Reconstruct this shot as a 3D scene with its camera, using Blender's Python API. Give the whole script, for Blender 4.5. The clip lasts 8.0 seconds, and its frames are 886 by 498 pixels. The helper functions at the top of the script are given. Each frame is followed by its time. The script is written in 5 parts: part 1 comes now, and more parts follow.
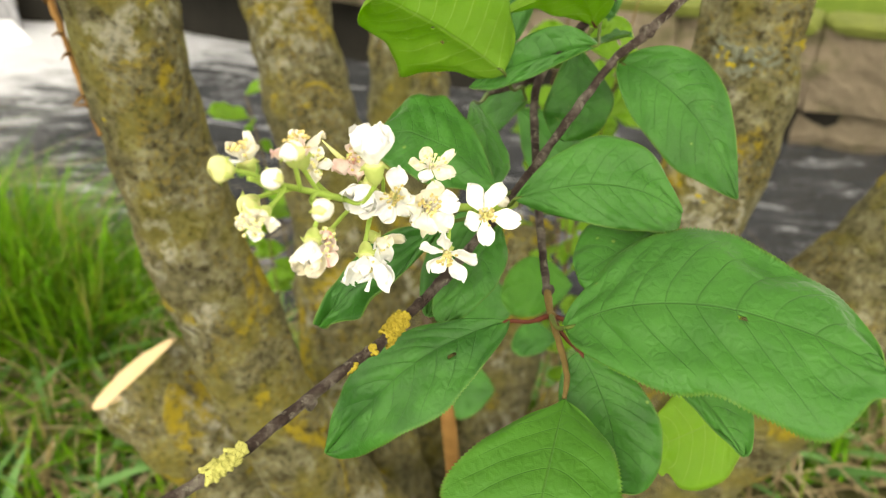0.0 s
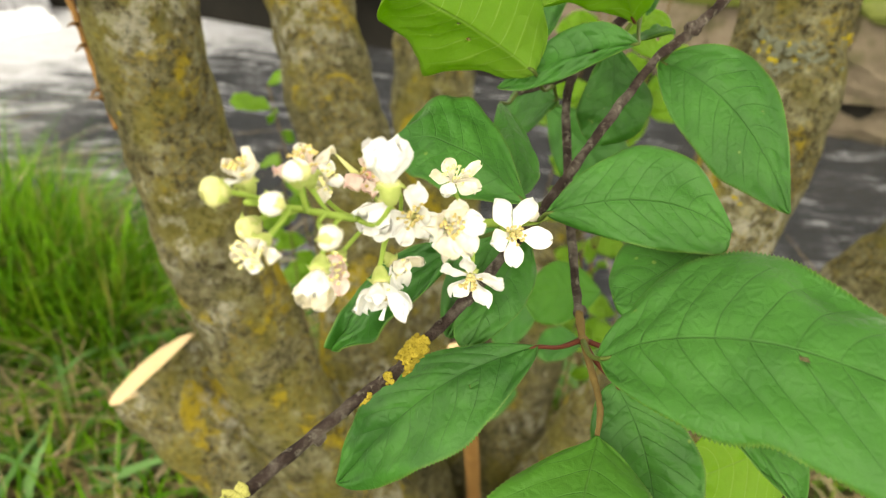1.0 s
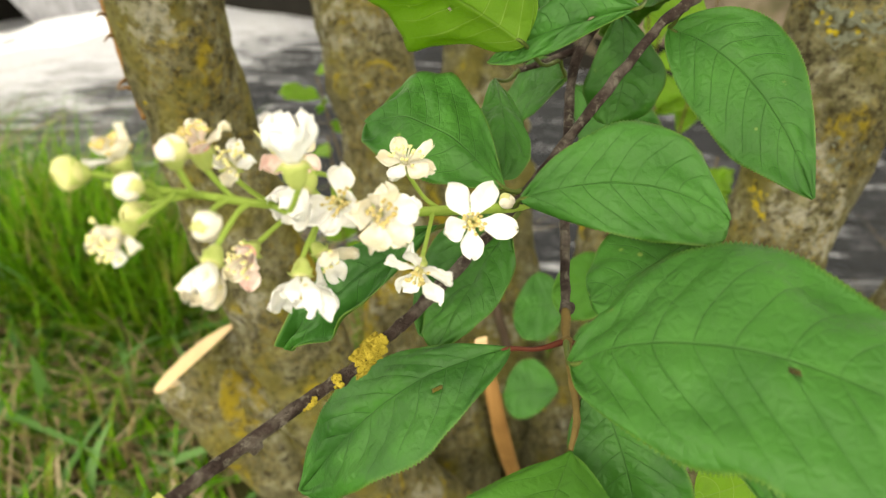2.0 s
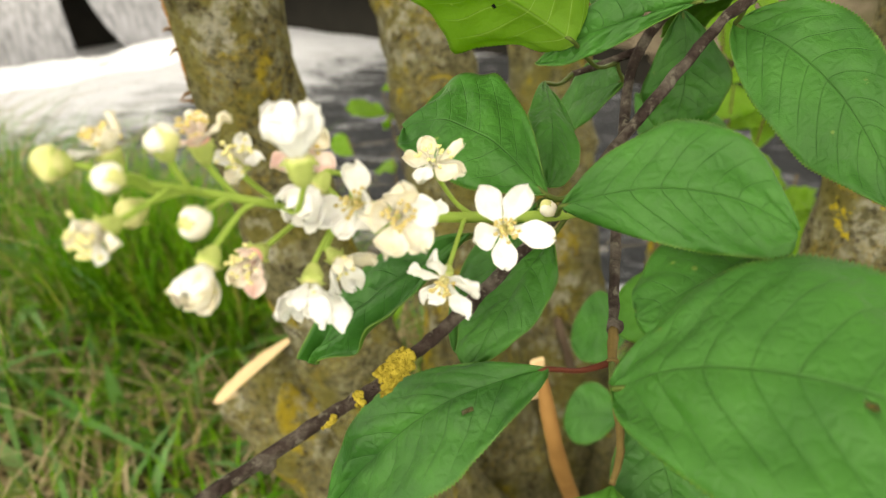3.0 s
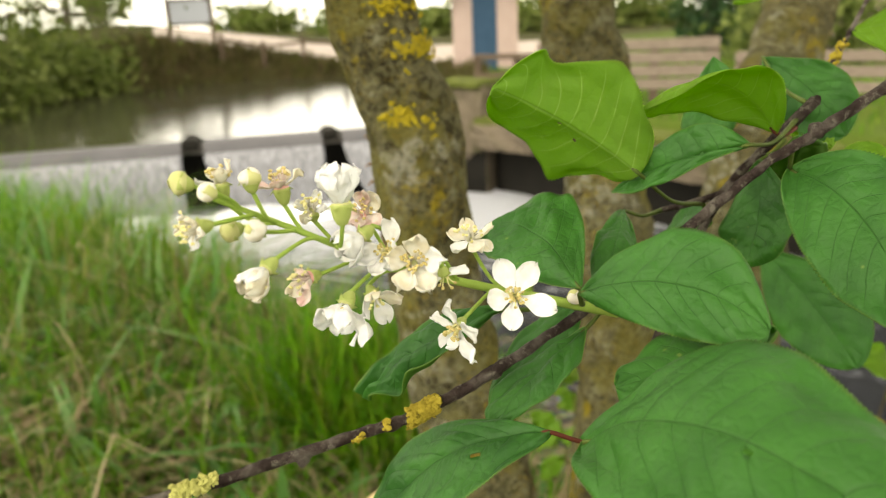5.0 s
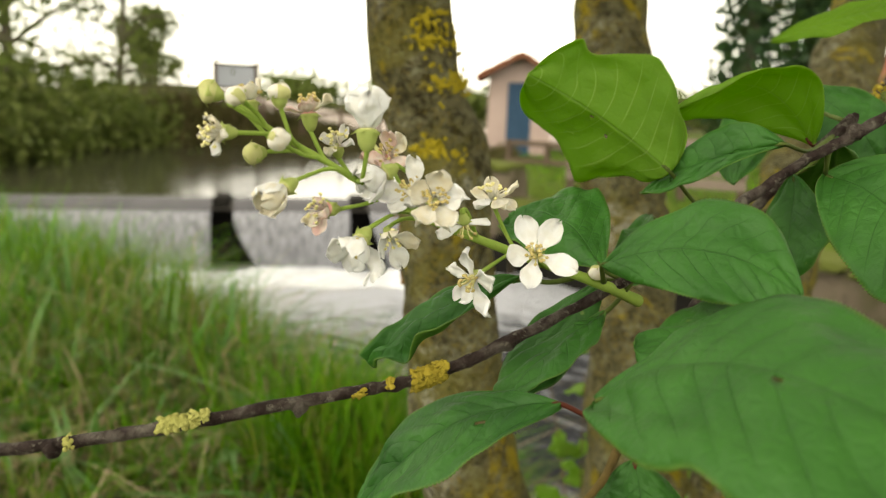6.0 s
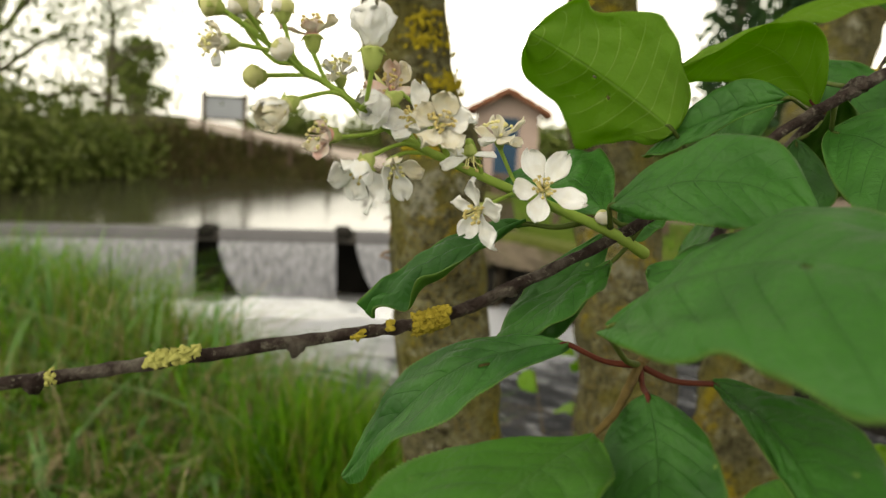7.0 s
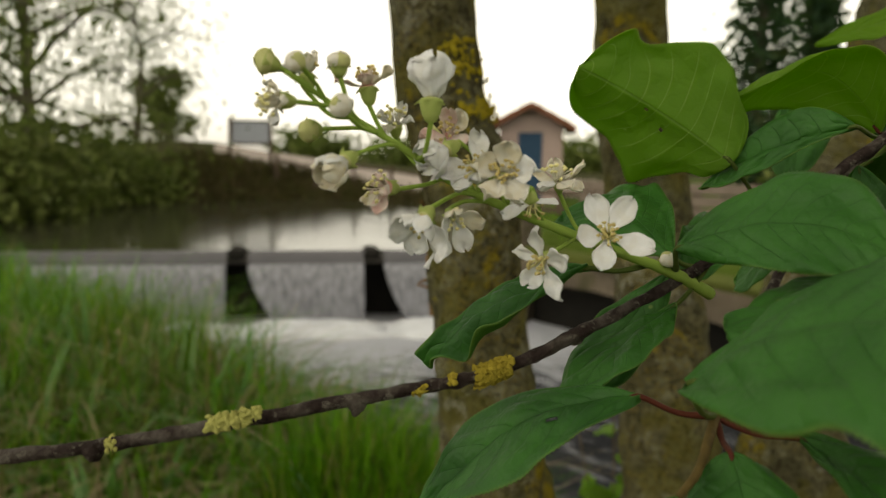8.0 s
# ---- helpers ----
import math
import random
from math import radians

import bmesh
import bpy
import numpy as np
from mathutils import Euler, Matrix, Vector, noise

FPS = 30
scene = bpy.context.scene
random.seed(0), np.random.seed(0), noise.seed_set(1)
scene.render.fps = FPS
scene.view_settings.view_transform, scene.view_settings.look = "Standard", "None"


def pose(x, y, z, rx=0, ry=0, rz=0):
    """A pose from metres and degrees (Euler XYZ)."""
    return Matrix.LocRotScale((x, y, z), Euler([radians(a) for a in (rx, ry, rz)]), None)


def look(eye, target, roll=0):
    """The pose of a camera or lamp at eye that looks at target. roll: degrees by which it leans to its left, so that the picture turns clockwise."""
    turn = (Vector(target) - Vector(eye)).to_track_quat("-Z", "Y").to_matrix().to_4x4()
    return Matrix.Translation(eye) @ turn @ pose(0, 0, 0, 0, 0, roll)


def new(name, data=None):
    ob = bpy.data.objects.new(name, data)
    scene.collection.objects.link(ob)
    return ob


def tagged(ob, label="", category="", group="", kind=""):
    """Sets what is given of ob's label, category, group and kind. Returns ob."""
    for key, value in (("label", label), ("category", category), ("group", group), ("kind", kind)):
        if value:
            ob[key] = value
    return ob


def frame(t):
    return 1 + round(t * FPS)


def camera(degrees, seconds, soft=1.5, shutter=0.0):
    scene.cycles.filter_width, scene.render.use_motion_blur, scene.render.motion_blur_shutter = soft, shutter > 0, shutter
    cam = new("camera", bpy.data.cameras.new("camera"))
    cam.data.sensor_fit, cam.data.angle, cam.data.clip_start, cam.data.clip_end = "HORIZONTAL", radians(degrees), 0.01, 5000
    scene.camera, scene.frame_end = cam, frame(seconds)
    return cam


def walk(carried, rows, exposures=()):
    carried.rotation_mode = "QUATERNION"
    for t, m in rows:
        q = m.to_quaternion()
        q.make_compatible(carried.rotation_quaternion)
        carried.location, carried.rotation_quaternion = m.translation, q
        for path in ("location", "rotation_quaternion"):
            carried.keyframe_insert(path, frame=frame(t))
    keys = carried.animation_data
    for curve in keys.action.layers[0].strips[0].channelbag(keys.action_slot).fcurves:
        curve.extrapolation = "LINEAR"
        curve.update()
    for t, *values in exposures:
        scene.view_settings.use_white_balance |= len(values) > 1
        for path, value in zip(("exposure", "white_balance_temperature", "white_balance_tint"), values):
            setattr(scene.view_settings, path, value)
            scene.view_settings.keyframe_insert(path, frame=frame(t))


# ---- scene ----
cam = camera(62.3, 8.0, soft=1.2)
PATH = [
    (0, (0.04406, 0.03867, 0.63586), (0.01912, 1.75362, -0.39289), 1.96),
    (0.5, (0.03989, 0.04593, 0.63766), (0.01357, 1.75399, -0.40246), 2.23),
    (1, (0.04348, 0.05377, 0.63395), (-0.04216, 1.74995, -0.42229), 1.67),
    (1.5, (0.05728, 0.06175, 0.63024), (-0.15617, 1.73276, -0.44779), -0.70),
    (1.7, (0.06024, 0.06425, 0.62925), (-0.18237, 1.72685, -0.45559), -1.13),
    (2.8, (0.06756, 0.07702, 0.61762), (-0.33767, 1.73871, -0.41899), -3.68),
    (3, (0.06818, 0.07713, 0.61905), (-0.39808, 1.72936, -0.40698), -4.10),
    (3.5, (0.07876, 0.07443, 0.61613), (-0.63451, 1.67038, -0.35557), -6.25),
    (4, (0.09505, 0.07167, 0.62078), (-0.79357, 1.60101, -0.31276), -8.43),
    (4.5, (0.10036, 0.06647, 0.62274), (-0.82533, 1.65118, -0.1721), -5.58),
    (5, (0.10893, 0.05813, 0.6131), (-0.91345, 1.67227, 0.02209), -2.70),
    (5.2, (0.11352, 0.05205, 0.60621), (-0.93465, 1.67964, 0.10391), -0.86),
    (6.3, (0.10892, 0.0574, 0.5835), (-0.98785, 1.68892, 0.21576), 2.38),
    (6.5, (0.10883, 0.05766, 0.57901), (-0.98434, 1.6965, 0.23374), 2.39),
    (7, (0.10715, 0.05577, 0.57037), (-0.96713, 1.71753, 0.27967), 2.89),
    (7.5, (0.10301, 0.05674, 0.57287), (-1.01231, 1.69473, 0.30255), 1.18),
    (8, (0.09933, 0.05621, 0.57561), (-1.0396, 1.68143, 0.32764), 0.96),
]
EXPOSURES = [(0.0, -0.36, 8150, 6), (3.0, -0.6, 8250, 6), (4.5, -0.68, 8200, 6), (6.3, -1.28, 8000, 5), (7.0, -1.52, 8000, 5), (8.0, -2.2, 8000, 5)]
walk(cam, [(t, look(eye, target, roll)) for t, eye, target, roll in PATH], EXPOSURES)
# a phone lens focused on the blossom
cam.data.dof.use_dof = True
cam.data.dof.focus_distance = 0.15
cam.data.dof.aperture_fstop = 21.0

# ---- sky and sun: a bright overcast day ----
SUN_UP, SUN_ROUND = 52.0, 200.0
world = bpy.data.worlds.new("sky")
scene.world = world
world.use_nodes = True
wn, wl = world.node_tree.nodes, world.node_tree.links
sky = wn.new("ShaderNodeTexSky")
sky.sky_type, sky.sun_disc = "NISHITA", False
sky.sun_elevation, sky.sun_rotation = radians(SUN_UP), radians(SUN_ROUND)
sky.air_density, sky.dust_density, sky.ozone_density = 1.0, 1.2, 1.0
grey = wn.new("ShaderNodeHueSaturation")
grey.inputs["Saturation"].default_value = 0.05
grey.inputs["Value"].default_value = 8.8
wl.new(sky.outputs[0], grey.inputs["Color"])
wl.new(grey.outputs[0], wn["Background"].inputs["Color"])
wn["Background"].inputs["Strength"].default_value = 0.15
sun = new("sun", bpy.data.lights.new("sun", "SUN"))
sun.data.energy, sun.data.angle, sun.data.color = 1.2, radians(25), (1.0, 0.96, 0.9)
sun.matrix_world = look((4, -6, 12), (0, 0, 0))


# ---- materials ----
class Nodes:
    """A small wrapper to write node trees in few words."""

    def __init__(self, name):
        self.mat = bpy.data.materials.new(name)
        self.mat.use_nodes = True
        self.tree = self.mat.node_tree
        self.n, self.l = self.tree.nodes, self.tree.links
        self.shader = self.n["Principled BSDF"]
        self.out = self.n["Material Output"]
        self.shader.inputs["Specular IOR Level"].default_value = 0.05

    def put(self, socket, value):
        if hasattr(value, "links"):
            self.l.new(value, socket)
        elif isinstance(value, (tuple, list)) and len(value) == 3 and socket.type == "RGBA":
            socket.default_value = (*value, 1)
        else:
            socket.default_value = value

    def set(self, **values):
        for key, value in values.items():
            self.put(self.shader.inputs[key.replace("_", " ")], value)

    def math(self, op, a, b=0.0, clamp=False):
        q = self.n.new("ShaderNodeMath")
        q.operation, q.use_clamp = op, clamp
        self.put(q.inputs[0], a)
        self.put(q.inputs[1], b)
        return q.outputs[0]

    def place(self, scale=(1, 1, 1), kind="Object"):
        c = self.n.new("ShaderNodeTexCoord")
        m = self.n.new("ShaderNodeMapping")
        m.inputs["Scale"].default_value = scale
        self.l.new(c.outputs[kind], m.inputs["Vector"])
        return m.outputs[0]

    def noise(self, scale, detail=4.0, rough=0.55, at=None, twist=0.0):
        q = self.n.new("ShaderNodeTexNoise")
        q.inputs["Scale"].default_value, q.inputs["Detail"].default_value = scale, detail
        q.inputs["Roughness"].default_value, q.inputs["Distortion"].default_value = rough, twist
        self.l.new(at if at is not None else self.place(), q.inputs["Vector"])
        return q.outputs["Fac"]

    def cells(self, scale, at=None, feature="F1"):
        q = self.n.new("ShaderNodeTexVoronoi")
        q.feature = feature
        q.inputs["Scale"].default_value = scale
        self.l.new(at if at is not None else self.place(), q.inputs["Vector"])
        return q.outputs["Distance"]

    def ramp(self, fac, *stops):
        q = self.n.new("ShaderNodeValToRGB")
        e = q.color_ramp.elements
        while len(e) < len(stops):
            e.new(0.5)
        for k, (at, col) in zip(e, stops):
            k.position, k.color = at, (*col, 1) if len(col) == 3 else col
        self.l.new(fac, q.inputs[0])
        return q.outputs[0]

    def band(self, fac, low, high):
        q = self.n.new("ShaderNodeMapRange")
        q.interpolation_type = "SMOOTHSTEP"
        self.l.new(fac, q.inputs["Value"])
        q.inputs["From Min"].default_value, q.inputs["From Max"].default_value = low, high
        return q.outputs[0]

    def mix(self, fac, a, b, blend="MIX"):
        q = self.n.new("ShaderNodeMix")
        q.data_type, q.blend_type = "RGBA", blend
        self.put(q.inputs[0], fac)
        self.put(q.inputs[6], a)
        self.put(q.inputs[7], b)
        return q.outputs[2]

    def bump(self, height, strength=0.4, distance=0.001):
        q = self.n.new("ShaderNodeBump")
        q.inputs["Strength"].default_value, q.inputs["Distance"].default_value = strength, distance
        self.l.new(height, q.inputs["Height"])
        self.l.new(q.outputs[0], self.shader.inputs["Normal"])
        return q.outputs[0]

    def random(self, island=False):
        if island:
            return self.n.new("ShaderNodeNewGeometry").outputs["Random Per Island"]
        return self.n.new("ShaderNodeObjectInfo").outputs["Random"]

    def glow_through(self, colour, amount, normal=None):
        """Light that passes through a thin leaf or petal."""
        t = self.n.new("ShaderNodeBsdfTranslucent")
        self.put(t.inputs["Color"], colour)
        m = self.n.new("ShaderNodeMixShader")
        m.inputs[0].default_value = amount
        self.l.new(self.shader.outputs[0], m.inputs[1])
        self.l.new(t.outputs[0], m.inputs[2])
        self.l.new(m.outputs[0], self.out.inputs["Surface"])
        return self


def leaf_material(name, dark, light, vein, through_colour, amount, gloss=0.42, rib=(0.075, 0.165, 0.03), show=0.26, spot=(0.22, 0.3, 0.07)):
    """Leaf surface: pale side veins by the leaf's own length and width, blotches, soft gloss."""
    k = Nodes(name)
    uv = k.n.new("ShaderNodeUVMap")
    sep = k.n.new("ShaderNodeSeparateXYZ")
    k.l.new(uv.outputs[0], sep.inputs[0])
    s, v = sep.outputs[0], k.math("ABSOLUTE", k.math("SUBTRACT", sep.outputs[1], 0.5))
    v2 = k.math("MULTIPLY", v, 2.0)
    run = k.math("SUBTRACT", s, k.math("MULTIPLY", k.math("POWER", v2, 1.3), 0.17))
    saw = k.math("ABSOLUTE", k.math("SUBTRACT", k.math("FRACT", k.math("MULTIPLY", run, 9.0)), 0.5))
    side = k.math("SUBTRACT", 1.0, k.band(saw, 0.0, 0.045))
    side = k.math("MULTIPLY", side, k.math("SUBTRACT", 1.0, k.band(v2, 0.65, 0.98)))
    mid = k.math("SUBTRACT", 1.0, k.band(v2, 0.004, 0.022))
    side = k.math("MULTIPLY", side, k.band(k.noise(150, 3), 0.2, 0.5))
    veins = k.math("MAXIMUM", mid, k.math("MULTIPLY", side, 0.55))
    net = k.cells(1900, feature="DISTANCE_TO_EDGE")
    col = k.mix(k.band(k.noise(70, 5, 0.6), 0.25, 0.75), dark, light)
    col = k.mix(k.math("MULTIPLY", k.random(), 0.5), col, light)
    spots = k.math("MULTIPLY", k.math("SUBTRACT", 1.0, k.band(k.cells(170), 0.05, 0.11)), k.band(k.noise(60, 2), 0.56, 0.62))
    col = k.mix(k.math("MULTIPLY", side, show), col, vein)
    col = k.mix(k.math("MULTIPLY", mid, 0.4), col, rib)
    col = k.mix(k.math("MULTIPLY", k.math("SUBTRACT", 1.0, k.band(net, 0.0, 0.2)), 0.10), col, vein)
    col = k.mix(k.math("MULTIPLY", spots, 0.65), col, spot)
    rim = k.band(v2, 0.965, 1.0)
    col = k.mix(k.math("MULTIPLY", rim, 0.3), col, (0.2, 0.26, 0.05))
    worn = k.math("MULTIPLY", k.band(k.noise(240, 5, 0.7), 0.66, 0.72), k.band(k.noise(45, 2), 0.5, 0.6))
    col = k.mix(k.math("MULTIPLY", worn, 0.5), col, (0.2, 0.22, 0.06))
    k.set(Base_Color=col, Roughness=k.math("ADD", gloss, k.math("MULTIPLY", k.noise(260, 3), 0.16)))
    k.shader.inputs["Specular IOR Level"].default_value = 0.24
    h = k.math("SUBTRACT", k.math("MULTIPLY", k.band(net, 0.0, 0.3), 0.05), k.math("MULTIPLY", veins, 0.65))
    quilt = k.band(k.cells(430, feature="DISTANCE_TO_EDGE"), 0.0, 0.3)
    h = k.math("ADD", h, k.math("MULTIPLY", quilt, 0.3))
    h = k.math("ADD", h, k.math("MULTIPLY", k.noise(150, 2), 0.75))
    k.bump(h, 0.65, 0.0006)
    return k.glow_through(k.mix(k.math("MULTIPLY", veins, 0.3), through_colour, vein), amount).mat


LEAF = leaf_material("leaf_green", (0.009, 0.056, 0.007), (0.035, 0.138, 0.019), (0.009, 0.045, 0.004), (0.08, 0.26, 0.009), 0.24, 0.42, (0.018, 0.07, 0.008), 0.36)
LEAF_UNDER = leaf_material("leaf_underside", (0.036, 0.104, 0.014), (0.06, 0.145, 0.023), (0.12, 0.22, 0.05), (0.15, 0.36, 0.014), 0.42, 0.6)
FRESH = leaf_material("leaf_fresh", (0.024, 0.1, 0.008), (0.046, 0.155, 0.015), (0.018, 0.075, 0.006), (0.15, 0.4, 0.014), 0.38, 0.46)
YOUNG = leaf_material("leaf_young", (0.075, 0.17, 0.007), (0.115, 0.23, 0.014), (0.27, 0.38, 0.08), (0.32, 0.58, 0.016), 0.5, 0.48, (0.22, 0.34, 0.07), 0.9, (0.5, 0.52, 0.14))
YOUNG_UNDER = leaf_material("leaf_young_underside", (0.075, 0.165, 0.012), (0.11, 0.22, 0.02), (0.27, 0.38, 0.08), (0.27, 0.52, 0.014), 0.5, 0.6, (0.24, 0.36, 0.08), 0.9, (0.5, 0.52, 0.14))


def petal_material(name, fresh, old, through_colour, amount):
    """Thin crinkled petals with fine veins and faint stains."""
    k = Nodes(name)
    col = k.mix(k.band(k.noise(420, 4), 0.42, 0.72), fresh, old)
    col = k.mix(k.math("MULTIPLY", k.band(k.noise(1500, 5, 0.7), 0.55, 0.7), 0.35), col, old)
    k.set(Base_Color=col, Roughness=0.55)
    k.bump(k.math("ADD", k.noise(900, 4), k.math("MULTIPLY", k.noise(2600, 3), 0.5)), 0.5, 0.0004)
    return k.glow_through(through_colour, amount).mat


def plain(name, dark, light, scale, rough=0.6, relief=0.3, depth=0.0003, through_colour=None, metal=0.0):
    k = Nodes(name)
    k.set(Base_Color=k.mix(k.noise(scale, 5), dark, light), Roughness=rough, Metallic=metal)
    k.bump(k.noise(scale * 3, 4), relief, depth)
    if through_colour:
        k.glow_through(through_colour, 0.25)
    return k.mat


PETAL = petal_material("petal_white", (0.77, 0.775, 0.78), (0.71, 0.7, 0.66), (0.8, 0.79, 0.77), 0.28)
CREAM = petal_material("petal_cream", (0.745, 0.725, 0.655), (0.67, 0.61, 0.46), (0.78, 0.74, 0.62), 0.32)
BLUSH = petal_material("petal_blush", (0.74, 0.67, 0.61), (0.7, 0.47, 0.43), (0.76, 0.62, 0.55), 0.32)
GREEN_BUD = plain("bud_green", (0.4, 0.42, 0.13), (0.62, 0.6, 0.33), 420, 0.55, through_colour=(0.5, 0.55, 0.15))
PINK = plain("pink_centre", (0.66, 0.27, 0.25), (0.72, 0.48, 0.4), 600, 0.6, through_colour=(0.7, 0.4, 0.3))
STAMEN = plain("stamen_yellow", (0.6, 0.54, 0.22), (0.74, 0.7, 0.38), 900, 0.6)
ANTHER = plain("anther_brown", (0.36, 0.28, 0.1), (0.6, 0.5, 0.22), 900, 0.7)
LEAF_STALK = plain("leaf_stalk_green", (0.035, 0.06, 0.012), (0.085, 0.11, 0.028), 400, 0.5)
STALK = plain("stalk_green", (0.2, 0.32, 0.06), (0.34, 0.44, 0.1), 400, 0.5, through_colour=(0.35, 0.5, 0.08))
CALYX = plain("calyx_green", (0.27, 0.35, 0.09), (0.46, 0.5, 0.18), 500, 0.55, through_colour=(0.4, 0.5, 0.1))
RED_STALK = plain("stalk_red", (0.045, 0.012, 0.008), (0.1, 0.03, 0.018), 300, 0.45)
TAN_STALK = plain("stalk_tan", (0.045, 0.032, 0.012), (0.15, 0.105, 0.036), 420, 0.6, 0.5)
TRUNK_LICHEN = plain("lichen_ochre", (0.17, 0.135, 0.012), (0.4, 0.32, 0.03), 260, 0.9, 0.9, 0.002)
GOLD_LICHEN = plain("lichen_gold", (0.12, 0.09, 0.01), (0.37, 0.295, 0.045), 500, 0.85, 0.8, 0.0006)
GREY_LICHEN = plain("lichen_grey", (0.07, 0.078, 0.055), (0.17, 0.18, 0.13), 300, 0.9, 0.9, 0.002)
PALE_LICHEN = plain("lichen_pale", (0.19, 0.19, 0.045), (0.42, 0.41, 0.14), 500, 0.85, 0.8, 0.0006)


def twig_bark():
    k = Nodes("twig_bark")
    fine = k.noise(1300, 6, 0.7)
    mid = k.noise(420, 6, 0.7, None, 0.6)
    col = k.ramp(k.noise(150, 5, 0.65), (0.3, (0.016, 0.01, 0.009)), (0.48, (0.052, 0.037, 0.032)), (0.66, (0.15, 0.13, 0.11)))
    col = k.mix(k.math("MULTIPLY", k.band(mid, 0.52, 0.68), 0.6), col, (0.02, 0.012, 0.011))
    col = k.mix(k.math("MULTIPLY", k.band(k.noise(430, 5, 0.7), 0.54, 0.64), 0.75), col, (0.2, 0.185, 0.15))
    k.set(Base_Color=col, Roughness=0.6)
    k.bump(k.math("ADD", fine, k.math("MULTIPLY", mid, 1.3)), 1.0, 0.0019)
    return k.mat


def trunk_bark():
    k = Nodes("trunk_bark")
    flat = k.place((1, 1, 1.15))
    big = k.noise(75, 8, 0.8, flat)
    fine = k.noise(230, 8, 0.75, flat)
    rough = k.noise(135, 6, 0.8, flat, 0.2)
    col = k.ramp(big, (0.33, (0.03, 0.026, 0.013)), (0.45, (0.078, 0.072, 0.036)), (0.55, (0.14, 0.132, 0.072)), (0.66, (0.235, 0.228, 0.155)))
    col = k.mix(k.math("MULTIPLY", k.band(rough, 0.51, 0.62), 0.85), col, (0.022, 0.017, 0.009))
    col = k.mix(k.math("MULTIPLY", k.band(k.noise(26, 5), 0.48, 0.6), 0.55), col, (0.13, 0.12, 0.022))
    gold = k.math("MULTIPLY", k.band(k.noise(13, 6, 0.65, None, 0.8), 0.56, 0.62), k.band(k.noise(110, 5), 0.38, 0.56))
    col = k.mix(k.math("MULTIPLY", gold, 0.85), col, k.mix(rough, (0.17, 0.125, 0.008), (0.36, 0.28, 0.02)))
    pale = k.math("MULTIPLY", k.band(k.noise(17, 5), 0.55, 0.63), k.band(k.noise(95, 5, 0.7), 0.47, 0.6))
    col = k.mix(k.math("MULTIPLY", pale, 0.8), col, (0.3, 0.29, 0.23))
    speck = k.band(k.noise(330, 6, 0.75), 0.5, 0.6)
    col = k.mix(k.math("MULTIPLY", k.math("MULTIPLY", speck, k.band(k.noise(22, 4), 0.4, 0.6)), 0.6), col, (0.2, 0.15, 0.028))
    col = k.mix(k.math("MULTIPLY", k.band(k.noise(270, 6, 0.75, flat), 0.53, 0.62), 0.55), col, (0.018, 0.013, 0.007))
    k.set(Base_Color=col, Roughness=0.9)
    k.bump(k.math("ADD", k.math("ADD", fine, rough), k.math("MULTIPLY", gold, 0.5)), 1.0, 0.0035)
    return k.mat


TWIG, BARK = twig_bark(), trunk_bark()


def cut_wood():
    k = Nodes("cut_wood")
    col = k.mix(k.noise(60, 4), (0.4, 0.275, 0.15), (0.53, 0.4, 0.24))
    k.set(Base_Color=col, Roughness=0.7)
    k.bump(k.noise(300, 4), 0.4, 0.0008)
    return k.mat


CUT = cut_wood()
RUST_WOOD = plain("orange_wood", (0.1, 0.05, 0.016), (0.21, 0.115, 0.04), 60, 0.7, 0.5, 0.001)


def grass_material(name, stops):
    k = Nodes(name)
    col = k.ramp(k.random(True), *stops)
    col = k.mix(k.math("MULTIPLY", k.band(k.noise(1.6, 3), 0.5, 0.7), 0.25), col, (0.12, 0.1, 0.03))
    k.set(Base_Color=col, Roughness=0.5)
    k.glow_through(k.mix(0.4, col, (0.12, 0.26, 0.015)), 0.25)
    return k.mat


GRASS = grass_material("grass", [(0.0, (0.012, 0.05, 0.003)), (0.4, (0.045, 0.145, 0.005)), (0.8, (0.1, 0.23, 0.009)), (0.93, (0.13, 0.15, 0.02)), (1.0, (0.18, 0.14, 0.065))])
WEED = grass_material("weed_leaves", [(0.0, (0.04, 0.11, 0.025)), (0.5, (0.075, 0.175, 0.05)), (1.0, (0.13, 0.22, 0.085))])
REED = grass_material("reed", [(0.0, (0.03, 0.024, 0.012)), (0.7, (0.095, 0.066, 0.036)), (1.0, (0.06, 0.066, 0.02))])
DRY = grass_material("dry_grass", [(0.0, (0.1, 0.07, 0.036)), (0.6, (0.23, 0.175, 0.1)), (1.0, (0.42, 0.35, 0.23))])


def ground_material():
    k = Nodes("soil_and_turf")
    soil = k.mix(k.noise(25, 6), (0.012, 0.009, 0.005), (0.048, 0.034, 0.02))
    turf = k.mix(k.noise(9, 6), (0.035, 0.06, 0.009), (0.07, 0.1, 0.016))
    col = k.mix(k.band(k.noise(2.2, 5), 0.42, 0.6), turf, soil)
    geo = k.n.new("ShaderNodeNewGeometry")
    sep = k.n.new("ShaderNodeSeparateXYZ")
    k.l.new(geo.outputs["Position"], sep.inputs[0])
    away = k.math("MULTIPLY", k.band(sep.outputs[1], 3.0, 6.0), k.band(sep.outputs[0], -9.0, -6.0))
    col = k.mix(away, k.mix(0.25, soil, turf), turf)
    k.set(Base_Color=col, Roughness=0.95)
    k.bump(k.noise(40, 6), 0.8, 0.02)
    return k.mat


GROUND = ground_material()


